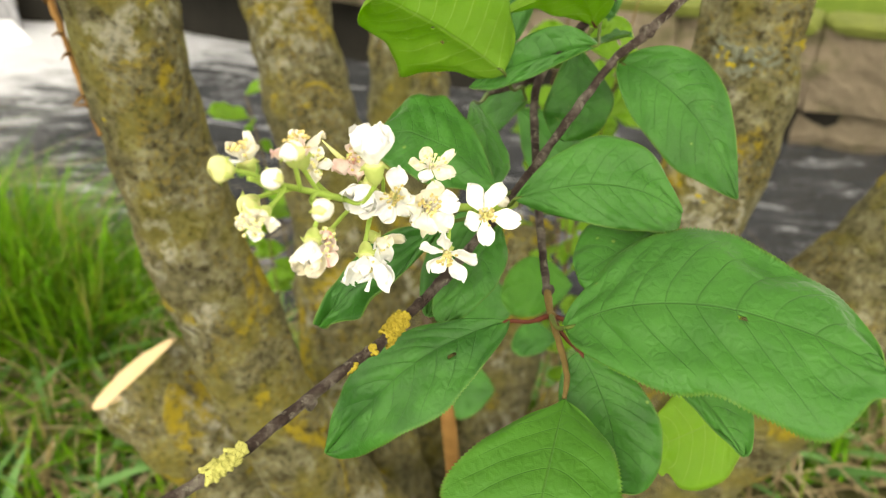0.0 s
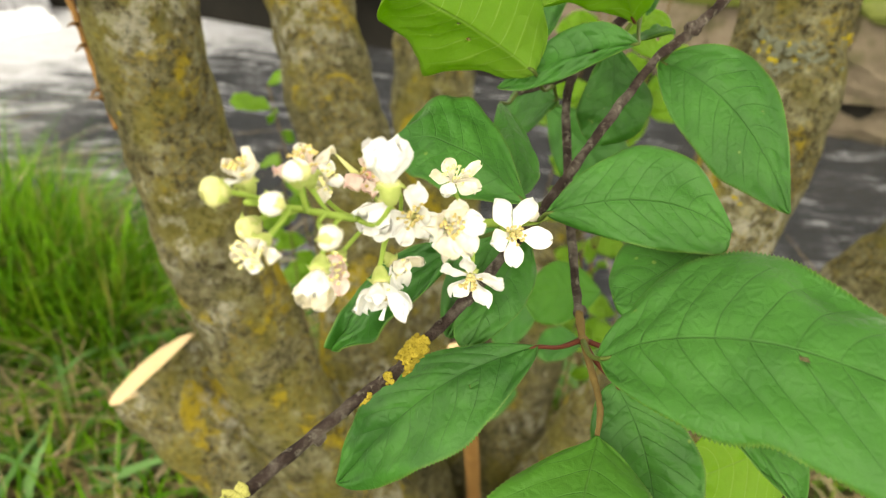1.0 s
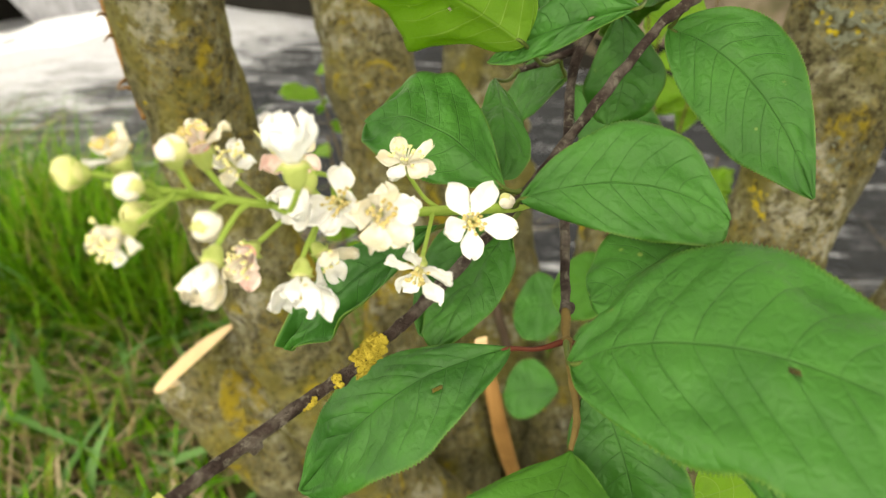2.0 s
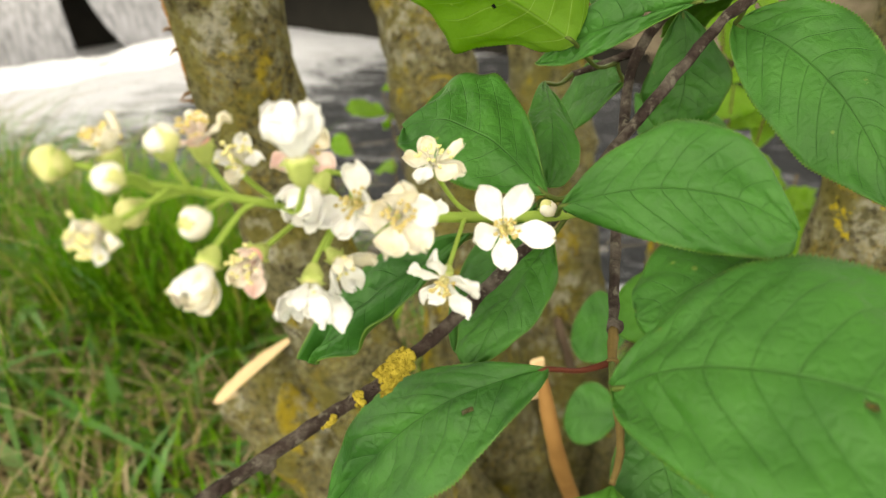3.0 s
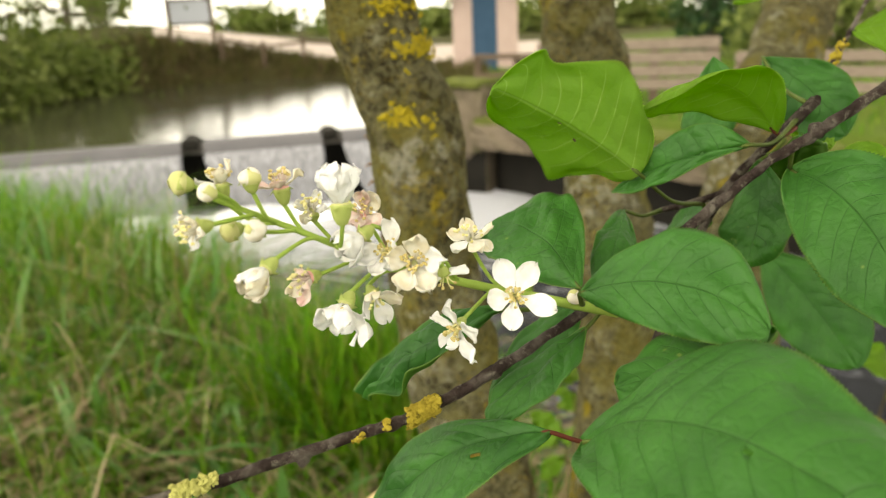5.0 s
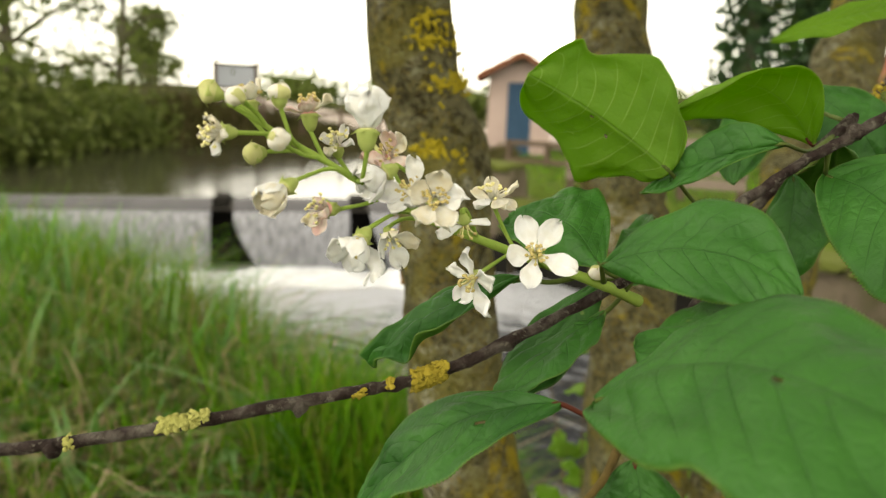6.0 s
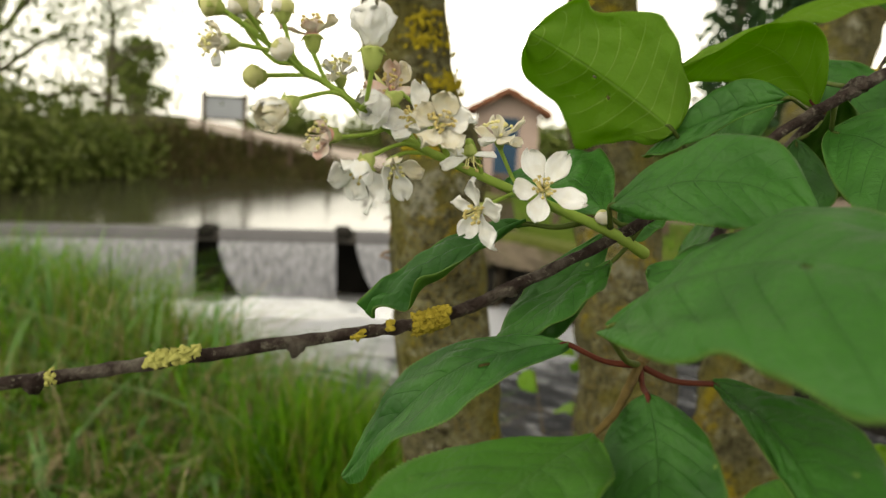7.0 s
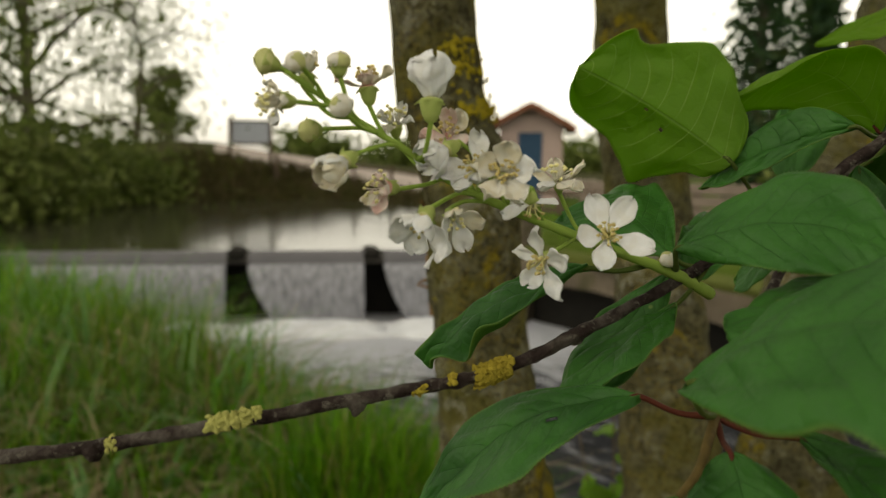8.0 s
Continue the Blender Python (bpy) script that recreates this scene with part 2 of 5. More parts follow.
def pond_material():
    k = Nodes("pond_water")
    k.shader.inputs["Specular IOR Level"].default_value = 0.5
    k.set(Base_Color=(0.03, 0.03, 0.018), Roughness=0.09, IOR=1.33)
    k.bump(k.noise(4, 4, 0.5, k.place((1.6, 1.6, 1))), 0.26, 0.02)
    return k.mat


def stream_material():
    """Dark quick water with white foam, thickest below the falls; its streaks also paint sky reflections."""
    k = Nodes("stream_water")
    k.shader.inputs["Specular IOR Level"].default_value = 0.5
    geo = k.n.new("ShaderNodeNewGeometry")
    sep = k.n.new("ShaderNodeSeparateXYZ")
    k.l.new(geo.outputs["Position"], sep.inputs[0])
    run = k.math("ADD", k.math("MULTIPLY", sep.outputs[0], 0.707), k.math("MULTIPLY", sep.outputs[1], -0.707))
    near_fall = k.math("SUBTRACT", 1.0, k.band(run, -8.3, -4.9))
    foam_gleam = k.noise(2.6, 7, 0.62, k.place((1.0, 3.4, 1)), 0.6)
    small = k.noise(13, 6, 0.65, k.place((1.0, 2.6, 1)), 0.4)
    # the streaks also lighten open water in place of reflected sky
    f = k.math("ADD", k.math("MULTIPLY", near_fall, 0.5), k.math("MULTIPLY", foam_gleam, 0.95))
    foam = k.band(k.math("ADD", f, k.math("MULTIPLY", small, 0.3)), 0.62, 0.98)
    k.set(Base_Color=k.mix(foam, (0.03, 0.033, 0.038), (0.58, 0.6, 0.65)), Roughness=k.math("ADD", 0.12, k.math("MULTIPLY", foam, 0.5)), IOR=1.33)
    k.bump(k.math("ADD", k.noise(7, 5, 0.6, k.place((1, 2.4, 1)), 0.6), k.math("MULTIPLY", small, 0.6)), 1.0, 0.16)
    return k.mat


def fall_material():
    k = Nodes("falling_water")
    k.shader.inputs["Specular IOR Level"].default_value = 0.5
    lines = k.noise(1.0, 5, 0.6, k.place((24, 24, 0.3)))
    col = k.mix(k.band(lines, 0.25, 0.75), (0.08, 0.081, 0.09), (0.26, 0.265, 0.29))
    k.set(Base_Color=col, Roughness=0.4, IOR=1.33)
    k.bump(lines, 0.35, 0.02)
    return k.mat


POND, STREAM, FALL = pond_material(), stream_material(), fall_material()
FOAM = plain("foam", (0.28, 0.29, 0.31), (0.68, 0.7, 0.73), 4, 0.7, 0.5, 0.02)
LIP = plain("sliding_water", (0.065, 0.063, 0.068), (0.11, 0.108, 0.114), 3, 0.3, 0.15, 0.01)
CONCRETE = plain("wet_concrete", (0.09, 0.085, 0.075), (0.22, 0.2, 0.18), 6, 0.6, 0.5, 0.01)
# near-black stone: the shade of gaps and openings is put into its colour
STONE_AND_SHADE = plain("dark_stone_and_shade", (0.008, 0.008, 0.007), (0.02, 0.018, 0.015), 5, 0.7, 0.5, 0.01)


def stone_material():
    k = Nodes("brown_stone")
    col = k.mix(k.noise(7, 7, 0.7), (0.06, 0.048, 0.034), (0.25, 0.205, 0.155))
    col = k.mix(k.math("MULTIPLY", k.random(), 0.6), col, (0.06, 0.05, 0.03))
    col = k.mix(k.math("MULTIPLY", k.band(k.noise(3, 5), 0.5, 0.65), 0.6), col, (0.045, 0.05, 0.014))
    k.set(Base_Color=col, Roughness=0.9)
    k.bump(k.noise(14, 6, 0.7), 0.9, 0.05)
    return k.mat


STONE = stone_material()
MOSS = plain("moss", (0.035, 0.045, 0.01), (0.1, 0.115, 0.028), 9, 0.95, 0.8, 0.02)
PLASTER = plain("pink_plaster", (0.29, 0.215, 0.19), (0.37, 0.29, 0.26), 3, 0.85, 0.3, 0.005)
BLUE = plain("blue_paint", (0.02, 0.046, 0.08), (0.035, 0.07, 0.115), 8, 0.5, 0.2, 0.003)
ROOF_TILE = plain("terracotta", (0.13, 0.05, 0.03), (0.22, 0.1, 0.06), 8, 0.8, 0.4, 0.01)
DARK_WOOD = plain("weathered_wood", (0.05, 0.035, 0.025), (0.12, 0.09, 0.065), 20, 0.8, 0.5, 0.004)
GREY_WOOD = plain("grey_planks", (0.1, 0.078, 0.062), (0.21, 0.17, 0.14), 15, 0.8, 0.5, 0.004)
PANEL = plain("sign_panel", (0.26, 0.28, 0.31), (0.36, 0.38, 0.42), 3, 0.4, 0.1, 0.001)
PATH_GRAVEL = plain("pale_gravel", (0.27, 0.23, 0.2), (0.36, 0.31, 0.28), 10, 0.95, 0.5, 0.01)
FAR_LEAF = grass_material("far_foliage", [(0.0, (0.05, 0.066, 0.018)), (0.6, (0.1, 0.125, 0.034)), (1.0, (0.15, 0.175, 0.055))])
FAR_DARK = grass_material("conifer_foliage", [(0.0, (0.012, 0.03, 0.015)), (1.0, (0.03, 0.06, 0.028))])
FAR_BARK = plain("far_bark", (0.06, 0.05, 0.04), (0.13, 0.11, 0.09), 6, 0.9, 0.5, 0.02)


# ---- mesh helpers ----
V = Vector


def mesh_data(name, verts, faces, mats, slots=None, uv=None, smooth=True):
    me = bpy.data.meshes.new(name)
    me.from_pydata([tuple(p) for p in verts], [], [tuple(f) for f in faces])
    for m in mats if isinstance(mats, (list, tuple)) else [mats]:
        me.materials.append(m)
    if slots is not None:
        me.polygons.foreach_set("material_index", slots)
    if smooth:
        me.polygons.foreach_set("use_smooth", [True] * len(me.polygons))
    if uv is not None:
        layer = me.uv_layers.new(name="UVMap")
        for loop in me.loops:
            layer.data[loop.index].uv = uv[loop.vertex_index]
    me.update()
    return me


def part(name, me, parent, label=""):
    ob = new(name, me)
    ob.parent = parent
    return tagged(ob, label)


def thing(name, label, category, at=(0, 0, 0), group="", kind=""):
    ob = new(name)
    ob.empty_display_size = 0.02
    ob.location = at
    return tagged(ob, label, category, group, kind)


def local(points, at):
    return [V(p) - V(at) for p in points]


def smooth_line(points, steps=8):
    """A Catmull-Rom curve through the points."""
    p = [V(q) for q in points]
    p = [2 * p[0] - p[1], *p, 2 * p[-1] - p[-2]]
    out = []
    for a, b, c, d in zip(p, p[1:], p[2:], p[3:]):
        for i in range(steps):
            t = i / steps
            out.append(0.5 * (2 * b + (c - a) * t + (2 * a - 5 * b + 4 * c - d) * t * t + (3 * b - a - 3 * c + d) * t ** 3))
    out.append(p[-2])
    return out


def tube(points, radii, sides=10, rough=0.0, grain=200.0, cap=True):
    """Verts and faces of a round, slightly uneven stem along the points."""
    n = len(points)
    rad = radii if len(radii) == n else list(np.interp(np.linspace(0, 1, n), np.linspace(0, 1, len(radii)), radii))
    verts, faces = [], []
    side = None
    for i, p in enumerate(points):
        p = V(p)
        d = (V(points[min(i + 1, n - 1)]) - V(points[max(i - 1, 0)])).normalized()
        if side is None:
            side = d.orthogonal().normalized()
        side = (side - d * side.dot(d)).normalized()
        up = d.cross(side)
        for k in range(sides):
            a = 2 * math.pi * k / sides
            q = side * math.cos(a) + up * math.sin(a)
            r = rad[i]
            if rough:
                r *= 1 + rough * (noise.noise((p + q * r) * grain) + 0.5 * noise.noise((p + q * r) * grain * 2.7))
            verts.append(p + q * r)
    for i in range(n - 1):
        for k in range(sides):
            a, b = i * sides + k, i * sides + (k + 1) % sides
            faces.append((a, b, b + sides, a + sides))
    if cap:
        faces.append(tuple(reversed(range(sides))))
        faces.append(tuple(range((n - 1) * sides, n * sides)))
    return verts, faces


def join(*pieces):
    verts, faces = [], []
    for v, f in pieces:
        k = len(verts)
        verts += list(v)
        faces += [tuple(i + k for i in q) for q in f]
    return verts, faces


def ball(centre, rx, ry=None, rz=None, rings=8, sides=12, axis=(0, 0, 1), lumps=0.0, grain=300.0):
    ry, rz = ry or rx, rz or rx
    turn = V((0, 0, 1)).rotation_difference(V(axis)).to_matrix()
    verts, faces = [], []
    for i in range(rings + 1):
        t = math.pi * (0.02 + 0.96 * i / rings)
        for k in range(sides):
            a = 2 * math.pi * k / sides
            q = V((rx * math.sin(t) * math.cos(a), ry * math.sin(t) * math.sin(a), rz * math.cos(t)))
            p = V(centre) + turn @ q
            if lumps:
                p += (turn @ q) * lumps * noise.noise(p * grain)
            verts.append(p)
    for i in range(rings):
        for k in range(sides):
            a, b = i * sides + k, i * sides + (k + 1) % sides
            faces.append((a + sides, b + sides, b, a))
    faces.append(tuple(range(sides)))
    faces.append(tuple(reversed(range(rings * sides, (rings + 1) * sides))))
    return verts, faces


def box(c, size, turn=0.0, bevel=0.0):
    """A block with slightly broken edges, turned about z."""
    bm = bmesh.new()
    bmesh.ops.create_cube(bm, size=1.0)
    for q in bm.verts:
        q.co = V((q.co.x * size[0], q.co.y * size[1], q.co.z * size[2]))
    if bevel:
        bmesh.ops.bevel(bm, geom=bm.edges[:], offset=bevel, segments=1, affect="EDGES")
    m = Matrix.Translation(c) @ Matrix.Rotation(turn, 4, "Z")
    bm.transform(m)
    bm.verts.ensure_lookup_table()
    bm.verts.index_update()
    out = [q.co.copy() for q in bm.verts], [tuple(q.index for q in f.verts) for f in bm.faces]
    bm.free()
    return out


# ---- leaves ----
def leaf_mesh(base, tip, mid, left, right, fat=0.9, tip_fat=None, late=0.42, teeth=60, wave=0.0006, seed=0, mats=(None, None), hole=None, notch=0.0, lobes=(), ruffle=0.05, droop=0.0, thick=0.00022, cols=12, fold=1.0):
    """A leaf blade: midrib from base over mid to tip, edges through left and right, toothed rim, sunk side veins, two faces."""
    base, tip, mid, left, right = (V(q) for q in (base, tip, mid, left, right))
    rows = teeth * 2
    sl, sr = left - mid, right - mid
    ctrl = (mid - (1 - late) ** 2 * base - late ** 2 * tip) / (2 * late * (1 - late))

    def width(s):
        lift = (s / late) if s < late else (1 - (s - late) / (1 - late))
        lift = max(lift, 0.0)
        return math.sin(lift * math.pi / 2) ** (fat if s < late else tip_fat or fat * 0.85)

    length = (tip - base).length
    upper = 1 if (tip - base).cross(sl).z > 0 else -1
    verts, uv = [], []
    nv = 2 * cols + 1
    off = V((seed * 3.1, seed * 1.7, seed * 0.9))
    for i in range(rows + 1):
        s = i / rows
        c = (1 - s) ** 2 * base + 2 * s * (1 - s) * ctrl + s * s * tip
        along = (2 * (1 - s) * (ctrl - base) + 2 * s * (tip - ctrl)).normalized()
        w = max(width(s), 0.012)
        tooth = (0.026 if i % 2 else -0.012) * min(1.0, 4 * s, 5 * (1 - s) + 0.2)
        dent = 1 - notch * math.exp(-((s - 0.86) / 0.05) ** 2)
        grow = {}
        for hand in (-1, 1):
            g = 1 + ruffle * noise.noise(V((s * 4.5, hand * 5.0, 1.0)) + off)
            for at_s, which, amount, reach in lobes:
                if which == hand:
                    g += amount * math.exp(-((s - at_s) / reach) ** 2)
            grow[hand] = g
        for j in range(nv):
            v = j / cols - 1
            way = sl if v > 0 else sr
            q = abs(v) * w * (1 + (tooth if j in (0, nv - 1) else 0)) * (dent if v < 0 else 1) * grow[1 if v > 0 else -1]
            n = along.cross(sl if v > 0 else -sr).normalized()
            shift = 0.02 * noise.noise(V((s * 6, v, 0)) + off)
            run = (s + shift - 0.17 * abs(v) ** 1.3) * 9.0
            pillow = abs(math.cos(math.pi * run)) ** 0.65 * min(1.0, abs(v) * 3.5) * (1 - abs(v) ** 3)
            rib = math.exp(-(v / 0.07) ** 2)
            p = c + way * q + along * length * 0.10 * (abs(v) ** 1.6) * w * 0.8
            relief = length * (0.0075 * pillow * w - 0.008 * fold * rib)
            p += n * (upper * relief + wave * 2.6 * noise.noise(V((s * 5, v * 2.2, 0)) + off) * (0.3 + abs(v)) + length * 0.014 * noise.noise(V((s * 9, v * 3.5, 4.0)) + off) * (0.2 + abs(v)))
            if v < 0:
                p.z -= droop * v * v * s * s * (1 - s) * 4
            verts.append(p)
            uv.append((s + shift, v / 2 + 0.5))
    quads = []
    for i in range(rows):
        for j in range(nv - 1):
            a = i * nv + j
            if hole and any((((i + 0.5) / rows - hs) * 1.9) ** 2 + ((j + 0.5) / cols - 1 - hv) ** 2 < hr ** 2 for hs, hv, hr in hole):
                continue
            quads.append((a, a + 1, a + nv + 1, a + nv))
    # face normals give the offset of the second face
    nrm = [V((0, 0, 0)) for _ in verts]
    for f in quads:
        n = (verts[f[2]] - verts[f[0]]).cross(verts[f[3]] - verts[f[1]])
        for k in f:
            nrm[k] += n
    count = len(verts)
    under = [p - (n.normalized() * thick if n.length else V((0, 0, 0))) for p, n in zip(verts, nrm)]
    edges = {}
    for f in quads:
        for a, b in zip(f, f[1:] + f[:1]):
            edges[(a, b)] = edges.get((a, b), 0) + 1
    rim = [(b, a, a + count, b + count) for a, b in edges if (b, a) not in edges]
    faces = quads + [tuple(k + count for k in reversed(f)) for f in quads] + rim
    slots = [0] * len(quads) + [1] * len(quads) + [0] * len(rim)
    if sum((n for n in nrm), V((0, 0, 0))).z < 0:
        slots = [1] * len(quads) + [0] * len(quads) + [0] * len(rim)
    return mesh_data("leaf", verts + under, faces, mats, slots, uv + uv)


# ---- the near branch ----
BRANCH_AT = (0.043, 0.18, 0.543)
branch = thing("cherry_branch", "leafy lichen-spotted bird cherry branch reaching over the grass", "branch", BRANCH_AT)


def branch_part(name, piece, mat, label="", parent=None, smooth=True):
    return part(name, mesh_data(name, local(piece[0], BRANCH_AT), piece[1], mat, smooth=smooth), parent or branch, label)


STEM_LINE = smooth_line([(-0.05, 0.0935, 0.5215), (-0.032, 0.1055, 0.5245), (-0.0143, 0.1186, 0.5271), (0.0037, 0.1326, 0.5312), (0.0241, 0.1589, 0.5349), (0.0285, 0.1630, 0.5356),
                         (0.0330, 0.1710, 0.5371), (0.0425, 0.1808, 0.5428), (0.0600, 0.2030, 0.5560), (0.0835, 0.2313, 0.5788), (0.0935, 0.2375, 0.5862), (0.115, 0.253, 0.603), (0.15, 0.276, 0.629)], 12)
stem = tube(STEM_LINE, [0.00125, 0.0012, 0.00118, 0.00115, 0.00115, 0.0012, 0.0012, 0.0012, 0.00112, 0.00115, 0.0012, 0.00125, 0.0014], 18, 0.34, 420)
knots = [ball((0.0428, 0.1812, 0.5428), 0.0018, lumps=0.5, grain=700), ball((0.0935, 0.2375, 0.5866), 0.0018, lumps=0.5, grain=700), ball((-0.0143, 0.1186, 0.5263), 0.0018, lumps=0.5, grain=700),
         ball((0.0165, 0.149, 0.5326), 0.0017, lumps=0.5, grain=700)]
branch_part("stem", join(stem, *knots), TWIG, "dark cracked bark")


def along_stem(x):
    """The point of the stem at that x."""
    k = max(i for i, p in enumerate(STEM_LINE[:-1]) if p.x <= x or i == 0)
    p, q = STEM_LINE[k], STEM_LINE[k + 1]
    return p.lerp(q, (x - p.x) / (q.x - p.x))


def lichen(x0, x1, mat, count, size, lift, label, seed, turn0=-0.5, turn1=2.4):
    """A crust of many small curled lobes that sits on the stem."""
    rnd = random.Random(seed)
    pieces = []
    for _ in range(count):
        p = along_stem(rnd.uniform(x0, x1))
        a = rnd.uniform(turn0, turn1)
        d = V((0.72 * math.cos(a), -0.66 * math.cos(a), math.sin(a))).normalized()
        c = p + d * lift + V((rnd.uniform(-1, 1), rnd.uniform(-1, 1), rnd.uniform(-1, 1))) * 0.0003
        r = size * rnd.uniform(0.5, 1.2)
        tilt = (d + V((rnd.uniform(-1, 1), rnd.uniform(-1, 1), rnd.uniform(-1, 1))) * 0.7).normalized()
        pieces.append(ball(c, r, r * rnd.uniform(0.7, 1.2), r * 0.28, 4, 9, tilt, 0.9, 1500))
    tagged(branch_part("lichen_patch", join(*pieces), mat, label), kind="stuff")


lichen(0.0302, 0.0336, GOLD_LICHEN, 520, 0.0007, 0.0017, "golden yellow lichen crust", 1, -1.6, 3.4)
lichen(0.0270, 0.0279, GOLD_LICHEN, 40, 0.0005, 0.0014, "golden yellow lichen crust", 2, 0.2, 1.6)
lichen(0.0225, 0.0240, GOLD_LICHEN, 26, 0.0005, 0.0014, "golden yellow lichen crust", 8, -0.6, 0.6)
lichen(0.0010, 0.0066, PALE_LICHEN, 150, 0.0008, 0.0014, "pale yellow-green lichen lobes", 3, 0.0, 2.2)
lichen(-0.0125, -0.0105, PALE_LICHEN, 14, 0.0007, 0.0014, "pale yellow-green lichen lobes", 4)

SHOOT = smooth_line([(0.090, 0.268, 0.590), (0.0699, 0.2661, 0.5651), (0.0672, 0.236, 0.5505), (0.0676, 0.205, 0.5385), (0.0682, 0.1911, 0.5335)], 8)
branch_part("side_shoot", join(tube(SHOOT, [0.0015, 0.0013, 0.0011, 0.0010], 10, 0.25, 500), ball((0.0682, 0.1915, 0.5337), 0.0015, lumps=0.5, grain=700)), TWIG, "slender dark side shoot")
branch_part("side_shoot", tube(smooth_line([(0.0699, 0.2665, 0.5645), (0.0600, 0.2650, 0.5608), (0.0534, 0.2639, 0.5588)], 6), [0.0011, 0.0008], 8, 0.2, 500), TWIG, "short dark side shoot")
UPPER = smooth_line([(0.0900, 0.2680, 0.5900), (0.0840, 0.3000, 0.5830), (0.0864, 0.3314, 0.5919), (0.0907, 0.3423, 0.6025), (0.0956, 0.3578, 0.6174)], 8)
branch_part("side_shoot", tube(UPPER, [0.0012, 0.001, 0.0009, 0.0008, 0.0007], 9, 0.25, 500), TWIG, "thin dark twig with yellow lichen")
rnd = random.Random(91)
crumbs = []
for _ in range(70):
    p = UPPER[rnd.randint(15, 23)] + V((rnd.gauss(0, 1), rnd.gauss(0, 1), rnd.gauss(0, 1))) * 0.0008
    crumbs.append(ball(p, 0.0009 * rnd.uniform(0.5, 1.2), None, 0.0004, 4, 7, (rnd.uniform(-1, 1), -1, rnd.uniform(-1, 1)), 0.8, 1500))
tagged(branch_part("lichen_patch", join(*crumbs), GOLD_LICHEN, "golden yellow lichen crust"), kind="stuff")
branch_part("young_shoot", join(tube(smooth_line([(0.0682, 0.1911, 0.5335), (0.0684, 0.183, 0.5325), (0.0706, 0.1660, 0.5293), (0.0697, 0.1590, 0.5272)], 8), [0.0010, 0.0009, 0.0007, 0.0005], 10, 0.25, 600),
                                ball((0.0684, 0.1825, 0.5323), 0.0012, lumps=0.5, grain=900)), TAN_STALK, "tan young shoot with leaf scars")


def leaf(base, tip, mid, left, right, stalk_from=None, young=False, stalk=LEAF_STALK, label="", fresh=False, **more):
    base = V(base)
    mats = (YOUNG, YOUNG_UNDER) if young else (FRESH, FRESH) if fresh else (LEAF, LEAF_UNDER)
    me = leaf_mesh(*local((base, tip, mid, left, right), BRANCH_AT), mats=mats, **more)
    ob = part("leaf", me, branch, label)
    if stalk_from is not None:
        a, length = V(stalk_from), (V(tip) - base).length
        bend = (a + base) / 2 + V((0, 0, -0.08)) * (a - base).length
        inner = base + (V(mid) - base) * 0.12
        part("leaf_stalk", mesh_data("leaf_stalk", *(lambda v, f: (local(v, BRANCH_AT), f))(*tube(smooth_line([a, bend, base, inner], 5), [0.0007, 0.0005, 0.0005, 0.0003], 8)), stalk), ob)
    return ob


NODE = (0.0684, 0.1825, 0.5323)
leaf((0.0581, 0.1890, 0.5598), (0.0941, 0.1829, 0.5610), (0.0763, 0.1856, 0.5660), (0.0755, 0.1940, 0.5740), (0.0785, 0.1790, 0.5583), (0.0565, 0.1945, 0.5553), late=0.46, fat=0.7, tip_fat=0.62, seed=1, label="broad green leaf with fine teeth and a worn tip")
leaf((0.0688, 0.1640, 0.5425), (0.1185, 0.1375, 0.5568), (0.0880, 0.1545, 0.5568), (0.0910, 0.1735, 0.5622), (0.0875, 0.1372, 0.5480), NODE, late=0.45, fat=0.55, seed=2, wave=0.0008, notch=0.1, lobes=[(0.76, -1, 0.13, 0.10), (0.44, -1, -0.14, 0.12), (0.93, -1, -0.3, 0.05), (0.75, 1, -0.12, 0.12)], droop=0.005, teeth=76, cols=16,
     hole=[(0.63, -0.094, 0.024)], label="large broad green leaf with a small hole and notched tip")
leaf((0.0884, 0.2423, 0.5770), (0.1171, 0.2105, 0.5515), (0.1021, 0.2309, 0.5722), (0.1080, 0.2370, 0.5815), (0.0930, 0.2260, 0.5630), (0.0890, 0.2360, 0.5820), late=0.4, fat=0.55, tip_fat=0.85, seed=3, label="matt green oval leaf hanging below the bark")
leaf((0.0578, 0.1748, 0.5357), (0.0160, 0.1645, 0.5018), (0.0386, 0.1693, 0.5285), (0.0458, 0.1577, 0.5255), (0.0315, 0.1750, 0.5300), NODE, stalk=RED_STALK, late=0.45, fat=0.75, seed=4, wave=0.0006, cols=16,
     hole=[(0.33, 0.281, 0.035)], label="long green leaf with a small brown hole")
leaf((0.0697, 0.1585, 0.5271), (0.0590, 0.1200, 0.5105), (0.0644, 0.1396, 0.5230), (0.0790, 0.1375, 0.5255), (0.0452, 0.1425, 0.5205), None, late=0.45, fat=0.7, seed=5, wave=0.0006, fresh=True, label="fresh yellow-green leaf with deep side veins")
